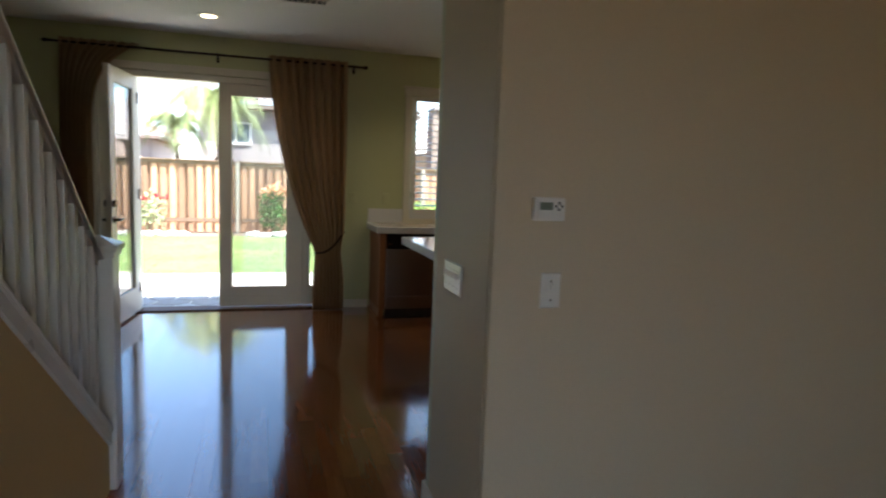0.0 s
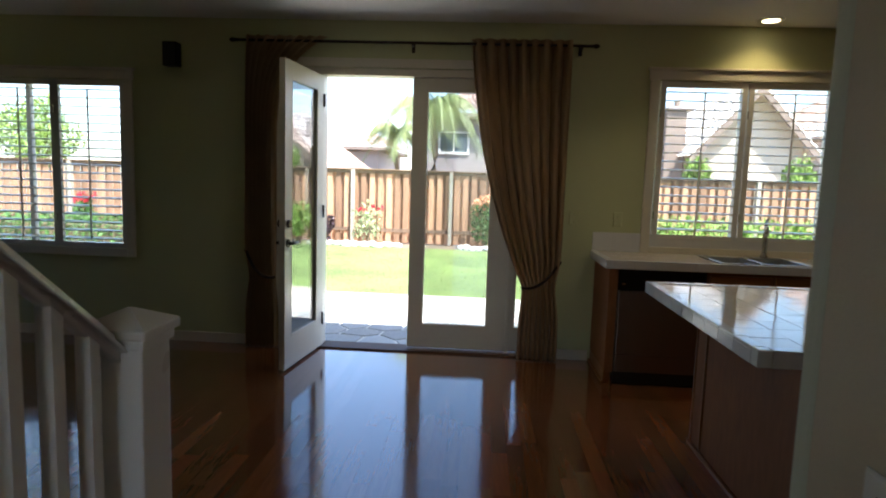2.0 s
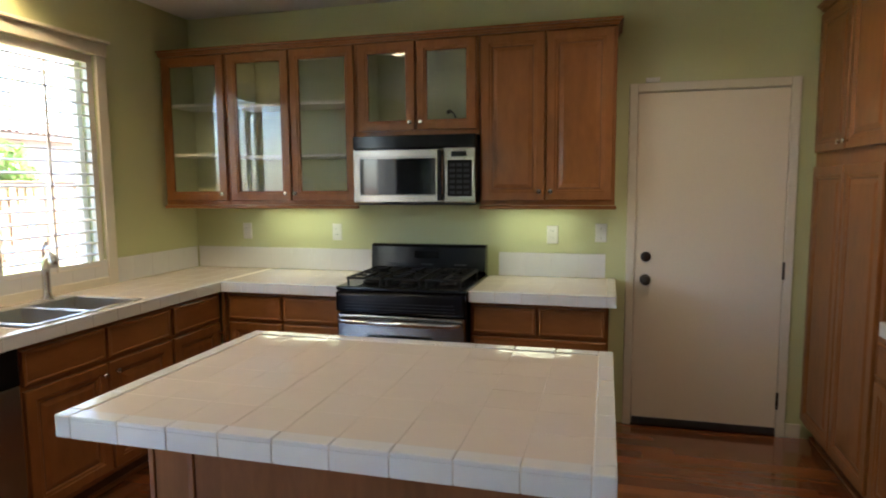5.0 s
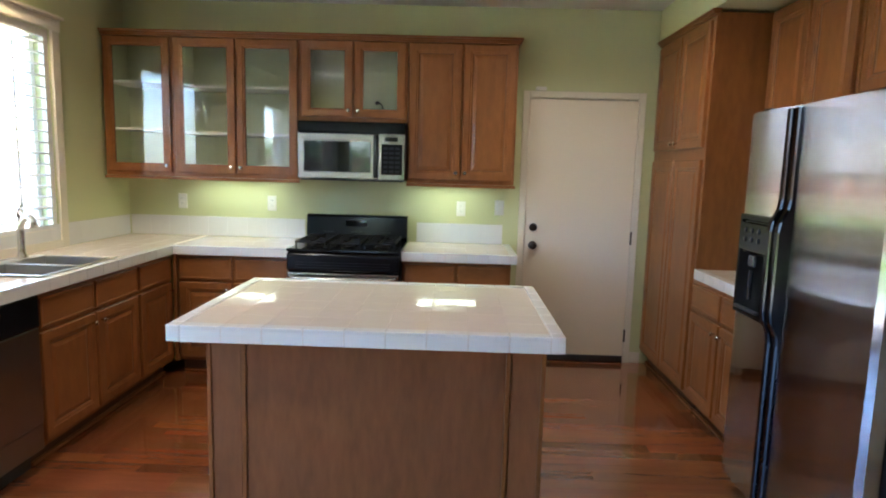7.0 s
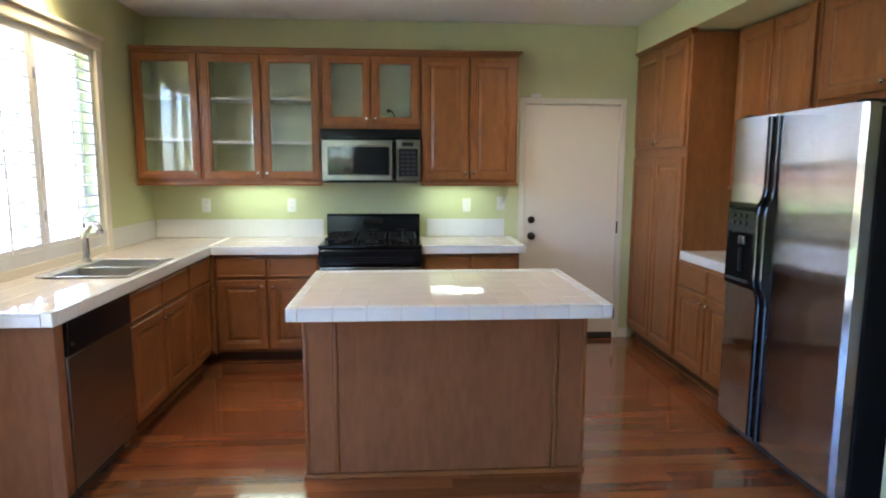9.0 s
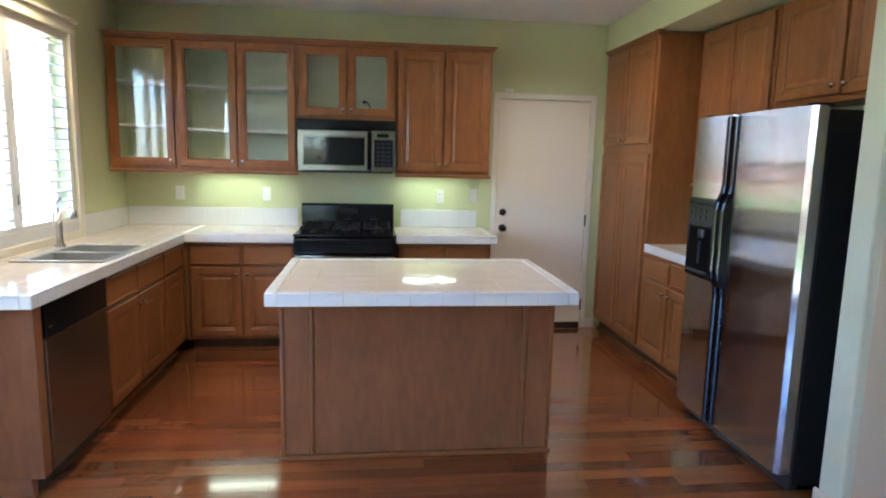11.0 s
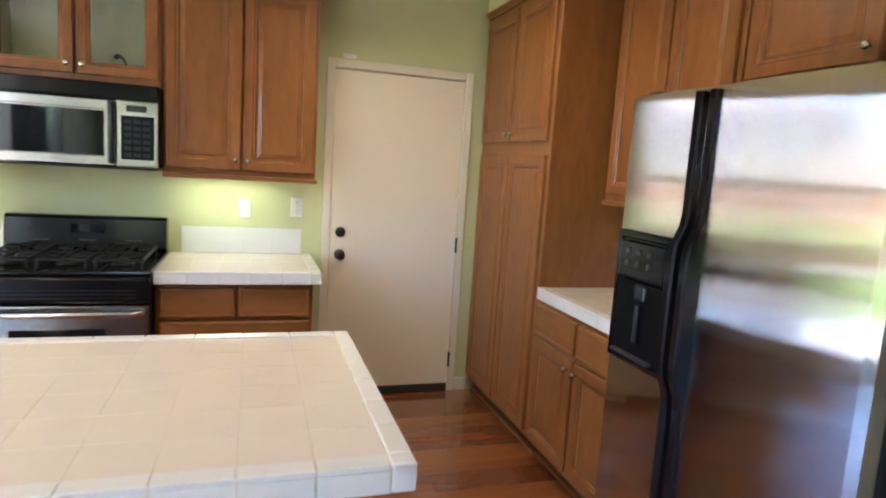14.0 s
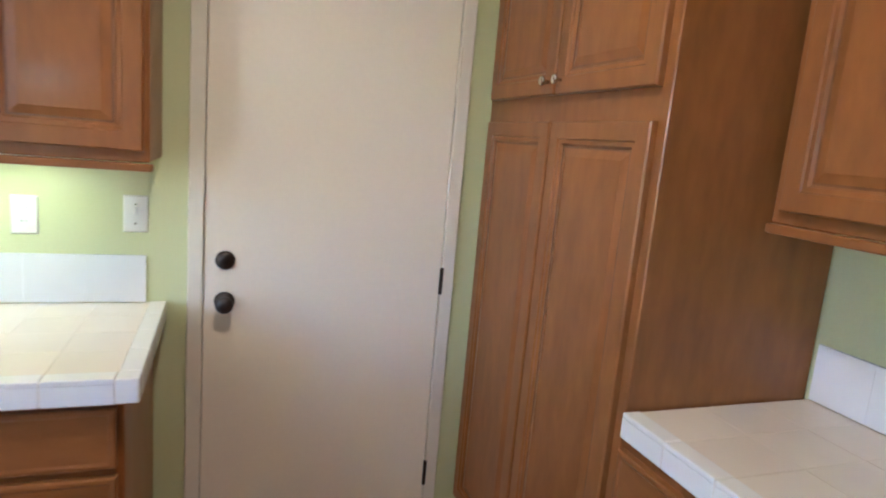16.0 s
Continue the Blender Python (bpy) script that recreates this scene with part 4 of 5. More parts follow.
def door_leaf(name, w, z0, z1, parent, m, gl, label):
    """A glazed leaf from x=0 to w in its own frame; gl: the glass (x0, x1, z0, z1)."""
    lf = part(name, bm_wall("y", -0.022, 0.022, 0, w, z0, z1, [gl]), M_TRIM, parent, label)
    lf.matrix_local = m
    for s in (-1, 1):
        bd = bmesh.new()
        t = 0.016
        for a in ((gl[0], gl[0] + t, gl[2], gl[3]), (gl[1] - t, gl[1], gl[2], gl[3]), (gl[0] + t, gl[1] - t, gl[2], gl[2] + t), (gl[0] + t, gl[1] - t, gl[3] - t, gl[3])):
            bm_box(a[0], a[1], s * 0.016 - 0.008, s * 0.016 + 0.008, a[2], a[3], 0.003, 1, bd)
        part("glazing_bead", bd, M_TRIM, lf)
    g = part("glass_pane", bm_box(gl[0], gl[1], -0.004, 0.004, gl[2], gl[3]), M_TGLASS, lf, "clear glass pane")
    g.visible_shadow = False
    return lf


door_leaf("fixed_leaf", 0.818, 0.03, 2.253, pd, pose(-0.07, -4.18, 0, 0, 0, 90), (0.11, 0.668, 0.215, 2.157), "closed white leaf with one tall pane")
door_leaf("sidelight", 0.21, 0.03, 2.253, pd, pose(-0.07, -3.328, 0, 0, 0, 90), (0.03, 0.18, 0.215, 2.157), "narrow glazed sidelight")
door_leaf("sidelight", 0.271, 0.03, 2.253, pd, pose(-0.07, -5.242, 0, 0, 0, 90), (0.036, 0.235, 0.215, 2.157), "narrow glazed sidelight")
ol = door_leaf("open_leaf", 0.735, 0.02, 2.243, pd, pose(-0.005, -4.925, 0, 0, 0, -6), (0.11, 0.625, 0.245, 2.13), "open white leaf with one tall pane")
for s in (-1, 1):
    part("lever_handle", bm_tube([(0.685, s * 0.022, 0.95), (0.685, s * 0.06, 0.95), (0.66, s * 0.066, 0.95), (0.58, s * 0.064, 0.952)], [0.012, 0.011, 0.010, 0.008], 10), M_BRONZE, ol, "dark bronze lever", True)
    part("rose", bm_cyl((0.685, s * 0.022, 0.95), (0.685, s * 0.032, 0.95), 0.03), M_BRONZE, ol)
    part("deadbolt", bm_cyl((0.685, s * 0.022, 1.09), (0.685, s * 0.045, 1.09), 0.028), M_BRONZE, ol, "dark bronze deadbolt")
for z in (0.25, 1.15, 2.05):
    part("hinge", bm_cyl((-0.002, 0.03, z - 0.05), (-0.002, 0.03, z + 0.05), 0.008, seg=10), M_BRONZE, ol)


# ---- shuttered windows ----
def shuttered(name, hole, panels, label, wy0, wy1):
    y0, y1, z0, z1 = hole
    wd = thing(name, pose(0, 0, 0), label, "window", kind="structure")
    for ya, yb, za, zb in ((wy0, y0, z0 - 0.07, z1), (y1, wy1, z0 - 0.07, z1)):
        part("casing", bm_box(0.0, 0.02, ya, yb, za, zb, 0.004), M_TRIM, wd)
    part("casing", bm_box(0.0, 0.02, y0, y1, z0 - 0.07, z0 - 0.002, 0.004), M_TRIM, wd)
    part("head_casing", bm_box(0.0, 0.022, wy0 - 0.01, wy1 + 0.01, z1 + 0.002, z1 + 0.075, 0.004), M_TRIM, wd)
    part("head_cap", bm_box(0.0, 0.042, wy0 - 0.025, wy1 + 0.025, z1 + 0.0755, z1 + 0.095, 0.006), M_TRIM, wd)
    for ya, yb, za, zb in ((y0 + 0.001, y0 + 0.04, z0, z1), (y1 - 0.04, y1 - 0.001, z0, z1), (y0 + 0.04, y1 - 0.04, z0, z0 + 0.03), (y0 + 0.04, y1 - 0.04, z1 - 0.03, z1), ((y0 + y1) / 2 - 0.02, (y0 + y1) / 2 + 0.02, z0 + 0.03, z1 - 0.03)):
        part("window_frame", bm_box(-0.15, -0.10, ya, yb, za, zb, 0.003, 1), M_WHITE, wd)
    g = part("glass_pane", bm_box(-0.128, -0.122, y0 + 0.04, y1 - 0.04, z0 + 0.03, z1 - 0.03), M_GLASS, wd, "clear glass pane")
    g.visible_shadow = False
    for pa, pb in panels:
        sh = part("shutter", bm_wall("x", -0.034, -0.004, pa - 0.04, pb + 0.04, z0 + 0.002, z1 - 0.002, [(pa, pb, z0 + 0.04, z1 - 0.05)]), M_WHITE, wd, "white plantation shutter panel")
        n = round((z1 - z0 - 0.09) / 0.069)
        st = (z1 - z0 - 0.09) / n
        me = mesh_of("louver", bm_box(-0.031, 0.031, 0, pb - pa - 0.004, -0.0045, 0.0045, 0.004, 2), M_WHITE, False)
        for i in range(n):
            lo = new("louver", me)
            lo.parent = sh
            lo.matrix_local = pose(-0.019, pa + 0.002, z0 + 0.04 + (i + 0.5) * st, 0, 6, 0)
        part("tilt_rod", bm_box(0.008, 0.020, (pa + pb) / 2 - 0.006, (pa + pb) / 2 + 0.006, z0 + 0.07, z1 - 0.08, 0.003), M_WHITE, sh)
        for zz in (z0 + 0.25, z1 - 0.25):
            part("hinge", bm_cyl((0.0, pa - 0.04, zz - 0.03), (0.0, pa - 0.04, zz + 0.03), 0.005, seg=8), M_CHROME, sh)
    return wd


shuttered("window_1", KWIN, ((-2.185, -1.605), (-1.515, -0.915)), "kitchen window with white plantation shutters, louvers open", -2.315, -0.795)
shuttered("window_2", FWIN, ((-8.36, -7.83), (-7.755, -7.225), (-7.15, -6.62)), "wide family room window with white plantation shutters", -8.48, -6.50)

# ---- curtains ----
rod = thing("curtain_rod", pose(0.085, 0, 2.495), "thin dark curtain rod with finials above the patio door", "curtain rod")
part("rod", bm_cyl((0, -5.58, 0), (0, -2.80, 0), 0.011), M_BRONZE, rod)
for y, s in ((-5.58, -1), (-2.80, 1)):
    part("finial", bm_lathe([(0.012, 0), (0.016, 0.006), (0.010, 0.014), (0.017, 0.03), (0.019, 0.045), (0.010, 0.06), (0.004, 0.066)], 14, pose(0, y, 0, -90 * s)), M_BRONZE, rod, smooth=True)
for y in (-5.50, -4.18, -2.87):
    part("bracket", bm_box(-0.084, 0.0, y - 0.008, y + 0.008, -0.018, -0.0115), M_BRONZE, rod)
    part("bracket", bm_box(-0.085, -0.079, y - 0.014, y + 0.014, -0.06, 0.03, 0.002), M_BRONZE, rod)


def curtain(outer, inner_top, inner_tie, inner_low, tie_z, label, pleats, sweep=None):
    """A pleated drape held by a tie-back; the places are y along the wall."""
    cu = thing("curtain", pose(0.085, outer, 0), label, "curtain", "patio door curtains")
    bm = bmesh.new()
    nu, nv = pleats * 10, 46
    rows = []
    ztop, zlow = 2.535, 0.012
    for j in range(nv + 1):
        z = ztop + (zlow - ztop) * j / nv
        if z > tie_z:
            u = (ztop - z) / (ztop - tie_z)
            inn = inner_top + (inner_tie - inner_top) * (1 - (1 - u) ** sweep if sweep else 0.28 * u + 0.72 * u ** 2.2)
        else:
            u = min(1, (tie_z - z) / 0.35)
            inn = inner_tie + (inner_low - inner_tie) * (u * u * (3 - 2 * u))
        pinch = math.exp(-((z - tie_z) / 0.16) ** 2)
        amp = 0.034 * (1 - 0.55 * pinch)
        out = outer + (inner_tie - outer) * 0.12 * pinch
        row = []
        for i in range(nu + 1):
            s = i / nu
            y = out + (inn - out) * s
            ph = 2 * math.pi * pleats * s + 1.5 * noise.noise((s * 5, z * 0.5, outer))
            x = amp * math.sin(ph) + 0.012 * noise.noise((s * 9, z * 1.5, 3 + outer))
            if z > 2.44:
                x *= 0.75
            row.append(bm.verts.new((x, y - outer + 0.006 * math.cos(ph), z)))
        rows.append(row)
    for a, b in zip(rows, rows[1:]):
        for i in range(nu):
            bm.faces.new((a[i], a[i + 1], b[i + 1], b[i]))
    bmesh.ops.solidify(bm, geom=bm.faces[:], thickness=0.003)
    part("drape", bm, M_CURT, cu, "pleated bronze-brown fabric", True)
    a, b = outer - outer, inner_tie - outer
    pts = []
    for k in range(17):
        u = k / 16
        pts.append((0.052 * math.sin(math.pi * u) + 0.005, a + (b - a) * u, tie_z + 0.22 * (1 - u) ** 1.6 - 0.03 * math.sin(math.pi * u)))
    part("tie_back", bm_tube(pts, 0.012, 8), M_BRONZE, cu, "dark cord tie-back", True)
    return cu


curtain(-2.945, -3.72, -3.25, -3.27, 0.60, "floor-length bronze curtain tied back beside the patio door", 9)
curtain(-5.52, -4.84, -5.27, -5.25, 0.60, "floor-length bronze curtain tied back behind the open door", 8, 9)

# ---- speaker ----
sp = thing("wall_speaker", pose(-0.0, -6.12, 2.37), "small black wall speaker under the ceiling", "speaker")
part("bracket", bm_box(0.001, 0.04, -0.015, 0.015, -0.03, 0.03, 0.003), M_BLACKM, sp)
part("cabinet", bm_box(0.04, 0.13, -0.058, 0.058, -0.095, 0.095, 0.010, 3), M_BLACKM, sp)
part("grille", bm_box(0.131, 0.136, -0.05, 0.05, -0.087, 0.087, 0.002), M_DARKPL, sp)

# ---- stairs ----
ST = thing("staircase", pose(0, 0, 0), "carpeted stair with white balustrade rising along the hall", "stairs")
RISE, RUN, X0 = 0.186, 0.244, 3.72
for i in range(11):
    part("step", bm_box(X0 + i * RUN, X0 + (i + 1) * RUN + 0.02, -5.44, -4.462, 0.001 + i * RISE * (1 if i else 0), (i + 1) * RISE, 0.012, 2), M_CARPET, ST, "beige carpeted step")
SL = 0.765


def zline(x):
    return 0.175 + SL * (x - 3.50)


def bm_slab(x0, x1, lo, hi, y0, y1):
    bm = bmesh.new()
    a = [bm.verts.new(q) for q in ((x0, y0, lo(x0)), (x1, y0, lo(x1)), (x1, y0, hi(x1)), (x0, y0, hi(x0)))]
    b = [bm.verts.new((v.co.x, y1, v.co.z)) for v in a]
    for i in range(4):
        bm.faces.new((a[i], a[(i + 1) % 4], b[(i + 1) % 4], b[i]))
    bm.faces.new(a[::-1]), bm.faces.new(b)
    bmesh.ops.recalc_face_normals(bm, faces=bm.faces)
    return bm


XE = 6.3
solid("wall_stair", bm_slab(3.64, XE, lambda x: 0.0, lambda x: zline(x) - 0.075, -4.46, -4.395), M_TAN, "tan painted wall under the stair skirt", "wall")
solid("wall_stair_hall", bm_box(XE + 0.002, 8.6, -4.46, -4.395, 0, CH), M_TAN, "tan painted hall wall", "wall")
solid("wall_stair_far", bm_box(4.95, 8.6, -5.56, -5.445, 0, CH), M_WHITEWALL, "white painted wall on the far side of the stair", "wall")
part("skirt", bm_slab(3.64, XE, lambda x: zline(x) - 0.073, lambda x: zline(x) - 0.018, -4.462, -4.383), M_WHITE, ST, "white skirt board")
cap = bm_slab(3.64, XE, lambda x: zline(x) - 0.017, lambda x: zline(x) + 0.006, -4.475, -4.372)
bmesh.ops.bevel(cap, geom=cap.edges[:], offset=0.005, segments=2, affect="EDGES")
part("skirt_cap", cap, M_WHITE, ST, "white moulded skirt cap")


def zrail(x):
    return 1.03 + 0.785 * (x - 3.62)


hr = bm_slab(3.62, XE, lambda x: zrail(x) - 0.052, lambda x: zrail(x) + 0.004, -4.458, -4.397)
bmesh.ops.bevel(hr, geom=[e for e in hr.edges if abs(e.verts[0].co.x - e.verts[1].co.x) > 1], offset=0.018, segments=4, affect="EDGES")
part("handrail", hr, M_WHITE, ST, "white painted handrail", True)
x = 3.735
while x < XE - 0.1:
    part("baluster", bm_slab(x - 0.017, x + 0.017, lambda q: zline(q) + 0.004, lambda q: zrail(q) - 0.05, -4.444, -4.41), M_WHITE, ST)
    x += 0.113
nw = part("newel_post", bm_box(3.505, 3.635, -4.495, -4.365, 0.002, 1.045, 0.006, 2), M_WHITE, ST, "square white newel post")
nc = bmesh.new()
bm_box(3.485, 3.655, -4.515, -4.345, 1.046, 1.072, 0.006, 2, nc)
r = bmesh.ops.create_cone(nc, cap_ends=True, segments=4, radius1=0.115, radius2=0.01, depth=0.035, matrix=pose(3.57, -4.43, 1.0898, 0, 0, 45))
part("newel_cap", nc, M_WHITE, nw, "pyramid newel cap")
part("newel_collar", bm_box(3.496, 3.644, -4.504, -4.356, 1.02, 1.0455, 0.006, 2), M_WHITE, nw)

# ---- baseboards ----
bb = [(0.0, 0.014, -9.19, -5.382), (0.0, 0.014, -2.978, -2.68)]
for i, (xa, xb, ya, yb) in enumerate(bb):
    solid("baseboard", bm_box(xa, xb, ya, yb, 0.0, 0.085, 0.004), M_TRIM, "cream painted baseboard", "baseboard")
solid("baseboard", bm_box(3.99, 4.69, -3.094, -3.083, 0.0, 0.085, 0.004), M_TRIM, "cream painted baseboard along the wing wall", "baseboard")
solid("baseboard", bm_box(3.986, 3.999, -3.094, -2.94, 0.0, 0.085, 0.004), M_TRIM, "cream painted baseboard at the wing wall end", "baseboard")
solid("baseboard", bm_box(4.676, 4.688, -3.082, -0.01, 0.0, 0.085, 0.004), M_TRIM, "cream painted baseboard along the hall wall", "baseboard")
solid("baseboard", bm_box(3.954, 4.035, -0.013, -0.0005, 0.0, 0.085, 0.004), M_TRIM, "short cream baseboard beside the door", "baseboard")
solid("baseboard", bm_box(0.02, 8.59, -9.199, -9.186, 0.0, 0.085, 0.004), M_TRIM, "cream painted baseboard", "baseboard")

# ---- outdoors ----
GZ = -0.15
M_SOIL = mat("dry_soil_ground", (0.20, 0.15, 0.10), 0.95, var=0.3, scale=0.6, fine=12, bump=0.4)
M_LAWN = mat("lawn_turf", (0.165, 0.215, 0.055), 0.9, var=0.6, scale=0.9, fine=40, bump=0.5)
M_BLADE = mat("grass_blade", (0.145, 0.235, 0.065), 0.7, var=0.2, rand="island", rv=0.4, bump=0)
M_FLAG = mat("flagstone", (0.36, 0.34, 0.31), 0.8, var=0.2, scale=3, fine=30, bump=0.3, rand="object", rv=0.2)
M_PAVE = mat("pale_sandy_paving", (0.66, 0.60, 0.50), 0.9, var=0.12, scale=2, fine=40, bump=0.2)
M_FENCE = mat("redwood_fence_board", (0.43, 0.245, 0.14), 0.85, var=0.35, scale=2, fine=14, bump=0.3, stretch=(10, 10, 0.8), rand="object", rv=0.45)
M_FCAP = mat("dark_weathered_fence_cap", (0.21, 0.135, 0.085), 0.85, var=0.3, scale=2, fine=14, bump=0.3, stretch=(8, 1, 8))
M_FPOST = mat("grey_fence_post", (0.40, 0.35, 0.27), 0.85, var=0.25, scale=2, fine=14, bump=0.3, stretch=(8, 8, 1))
M_STUCCO = mat("pale_stucco", (0.52, 0.44, 0.37), 0.9, var=0.08, scale=1, fine=50, bump=0.3)
# grey stucco; its dark tone also holds the shade on a neighbour's wall
M_STUCCO3 = mat("grey_shaded_stucco", (0.33, 0.28, 0.26), 0.9, var=0.08, scale=1, fine=50, bump=0.3)
M_STUCCO2 = mat("cream_stucco", (0.62, 0.53, 0.40), 0.9, var=0.08, scale=1, fine=50, bump=0.3)
M_ROOF = mat("clay_roof_tile", (0.45, 0.31, 0.24), 0.8, var=0.3, scale=2, fine=10, bump=0.2, rand="island", rv=0.3)
M_ROOFP = mat("pale_concrete_roof_tile", (0.68, 0.62, 0.56), 0.8, var=0.2, scale=2, fine=10, bump=0.2, rand="island", rv=0.2)
M_FASCIA = mat("brown_fascia", (0.24, 0.18, 0.14), 0.7, var=0.15)
M_LEAF = mat("green_leaf", (0.07, 0.15, 0.03), 0.55, var=0.2, rand="island", rv=0.5, bump=0)
M_LEAFY = mat("yellow_green_leaf", (0.20, 0.30, 0.05), 0.55, var=0.2, rand="island", rv=0.4, bump=0)
M_LEAFP = mat("pale_rose_leaf", (0.30, 0.34, 0.17), 0.55, var=0.2, rand="island", rv=0.4, bump=0)
M_LEAFD = mat("purple_dark_leaf", (0.05, 0.025, 0.03), 0.5, var=0.2, rand="island", rv=0.5, bump=0)
M_FROND = mat("palm_frond", (0.25, 0.29, 0.10), 0.5, var=0.2, rand="island", rv=0.45, bump=0)
M_ORANGE = mat("peach_orange_petal", (0.92, 0.46, 0.24), 0.5, var=0.15, rand="island", rv=0.25, bump=0)
M_RED = mat("red_petal", (0.55, 0.03, 0.05), 0.5, var=0.15, rand="island", rv=0.3, bump=0)
M_BARK = mat("bark", (0.22, 0.16, 0.10), 0.9, var=0.3, scale=5, fine=30, bump=0.5)
M_ROCK = mat("pale_rock", (0.52, 0.49, 0.44), 0.85, var=0.2, scale=6, fine=40, bump=0.4)
M_WPANE = mat("house_window_glass", (0.10, 0.13, 0.15), 0.08, var=0.05, bump=0)

solid("ground", bm_box(-400, -0.17, -400, 400, GZ - 0.6, GZ - 0.01), M_SOIL, "dry brown garden soil", "ground")
solid("ground", bm_box(-0.17, 400, -400, -9.36, GZ - 0.6, GZ - 0.01), M_SOIL, "dry brown soil beside the house", "ground")
solid("lawn", bm_box(-8.9, -3.1, -14.5, 6.5, GZ - 0.05, GZ + 0.012, 0.005), M_LAWN, "bright green mown lawn", "lawn")

rs = random.Random(5)
gv, gf = [], []
for i in range(14000):
    px, py = rs.uniform(-8.85, -3.12), rs.uniform(-11, 2.5)
    an, hgt, w = rs.uniform(0, 6.28), rs.uniform(0.012, 0.028), 0.005
    lx, ly = rs.uniform(-0.02, 0.02), rs.uniform(-0.02, 0.02)
    k = len(gv)
    gv += [(px - w * math.cos(an), py - w * math.sin(an), GZ + 0.01), (px + w * math.cos(an), py + w * math.sin(an), GZ + 0.01), (px + lx, py + ly, GZ + 0.012 + hgt)]
    gf.append((k, k + 1, k + 2))
me = bpy.data.meshes.new("grass")
me.from_pydata(gv, [], gf)
me.materials.append(M_BLADE)
tagged(new("grass", me), "short green grass blades on the lawn", "grass", "", "stuff")

# flagstone patio: a honeycomb with shaken corners
pat = thing("patio", pose(0, 0, GZ), "irregular grey flagstone patio outside the door", "patio", kind="structure")
part("mortar", bm_box(-3.1, -0.18, -9.0, 2.5, -0.05, 0.035), M_PAVE, pat, "pale sandy mortar")
HS = 0.21
cache = {}


def corner(i, j, hx, hy):
    key = (round(hx * 50), round(hy * 50))
    if key not in cache:
        cache[key] = (hx + rs.uniform(-0.07, 0.07), hy + rs.uniform(-0.07, 0.07))
    return cache[key]


nst = 0
for i in range(9):
    for j in range(17):
        cx, cy = -0.36 - i * HS * 1.5, -6.9 + (j + 0.5 * (i % 2)) * HS * math.sqrt(3)
        if cx < -1.75:
            continue
        pts = [corner(i, j, cx + HS * math.cos(math.pi / 3 * k), cy + HS * math.sin(math.pi / 3 * k)) for k in range(6)]
        mx, my = sum(p[0] for p in pts) / 6, sum(p[1] for p in pts) / 6
        bm = bmesh.new()
        lo = [bm.verts.new((min((p[0] - mx) * 0.93 + mx, -0.185) - mx, (p[1] - my) * 0.93, 0.0)) for p in pts]
        hi = [bm.verts.new((min((p[0] - mx) * 0.90 + mx, -0.19) - mx, (p[1] - my) * 0.90, 0.012)) for p in pts]
        for k in range(6):
            bm.faces.new((lo[k], lo[(k + 1) % 6], hi[(k + 1) % 6], hi[k]))
        bm.faces.new(hi)
        s = part("flagstone", bm, M_FLAG, pat)
        s.location = (mx, my, 0.034)

# fence
FX, FT = -9.9, 1.60
fe = thing("fence", pose(FX, 0, GZ), "weathered reddish wooden board fence round the garden", "fence")
me = mesh_of("board", bm_box(-0.010, 0.010, -0.062, 0.062, 0.0, FT - GZ - 0.05), M_FENCE)
me2 = mesh_of("board", bm_box(-0.010, 0.010, -0.056, 0.056, 0.0, FT - GZ - 0.06), M_FENCE)
y = -17.0
k = 0
while y < 11.5:
    o = new("board", me if k % 2 else me2)
    o.parent = fe
    o.matrix_local = pose((0.020 if k % 2 else -0.045) + rs.uniform(-0.003, 0.003), y, 0.02, 0, rs.uniform(-0.3, 0.3), rs.uniform(-1.5, 1.5))
    y += 0.104
    k += 1
me = mesh_of("post", bm_box(-0.045, 0.045, -0.045, 0.045, 0, FT - GZ + 0.03, 0.005, 1), M_FPOST)
for k in range(13):
    o = new("post", me)
    o.parent = fe
    o.matrix_local = pose(0.085, -16.6 + k * 2.4 + 0.25, 0.0)
for z in (0.28, FT - GZ - 0.05):
    part("rail", bm_box(0.032, 0.045, -17, 11.5, z, z + 0.09), M_FCAP, fe)
part("cap_board", bm_box(-0.04, 0.10, -17, 11.5, FT - GZ + 0.031, FT - GZ + 0.06, 0.004, 1), M_FCAP, fe)


def foliage(n, shape, size, seed):
    """Many small leaves scattered by shape(rng) -> point."""
    g = random.Random(seed)
    vs, fs = [], []
    for i in range(n):
        p = Vector(shape(g))
        q = Euler((g.uniform(0, 6.3), g.uniform(0, 6.3), g.uniform(0, 6.3))).to_matrix()
        s = size * g.uniform(0.6, 1.3)
        k = len(vs)
        for c in ((-s, 0, 0), (0, s * 0.45, s * 0.15), (s, 0, 0), (0, -s * 0.45, s * 0.15)):
            vs.append(p + q @ Vector(c))
        fs.append((k, k + 1, k + 2, k + 3))
    me = bpy.data.meshes.new("leaves")
    me.from_pydata(vs, [], fs)
    bm = bmesh.new()
    bm.from_mesh(me)
    bpy.data.meshes.remove(me)
    return bm


def blob(c, r, seed):
    def f(g):
        while True:
            p = Vector((g.uniform(-1, 1), g.uniform(-1, 1), g.uniform(-1, 1)))
            if p.length > 1:
                continue
            k = 0.75 + 0.5 * noise.noise(p * 2.2 + Vector((seed, 0, 0)))
            if p.length < k:
                return (c[0] + p.x * r[0], c[1] + p.y * r[1], max(0.02, c[2] + p.z * r[2]))
    return f


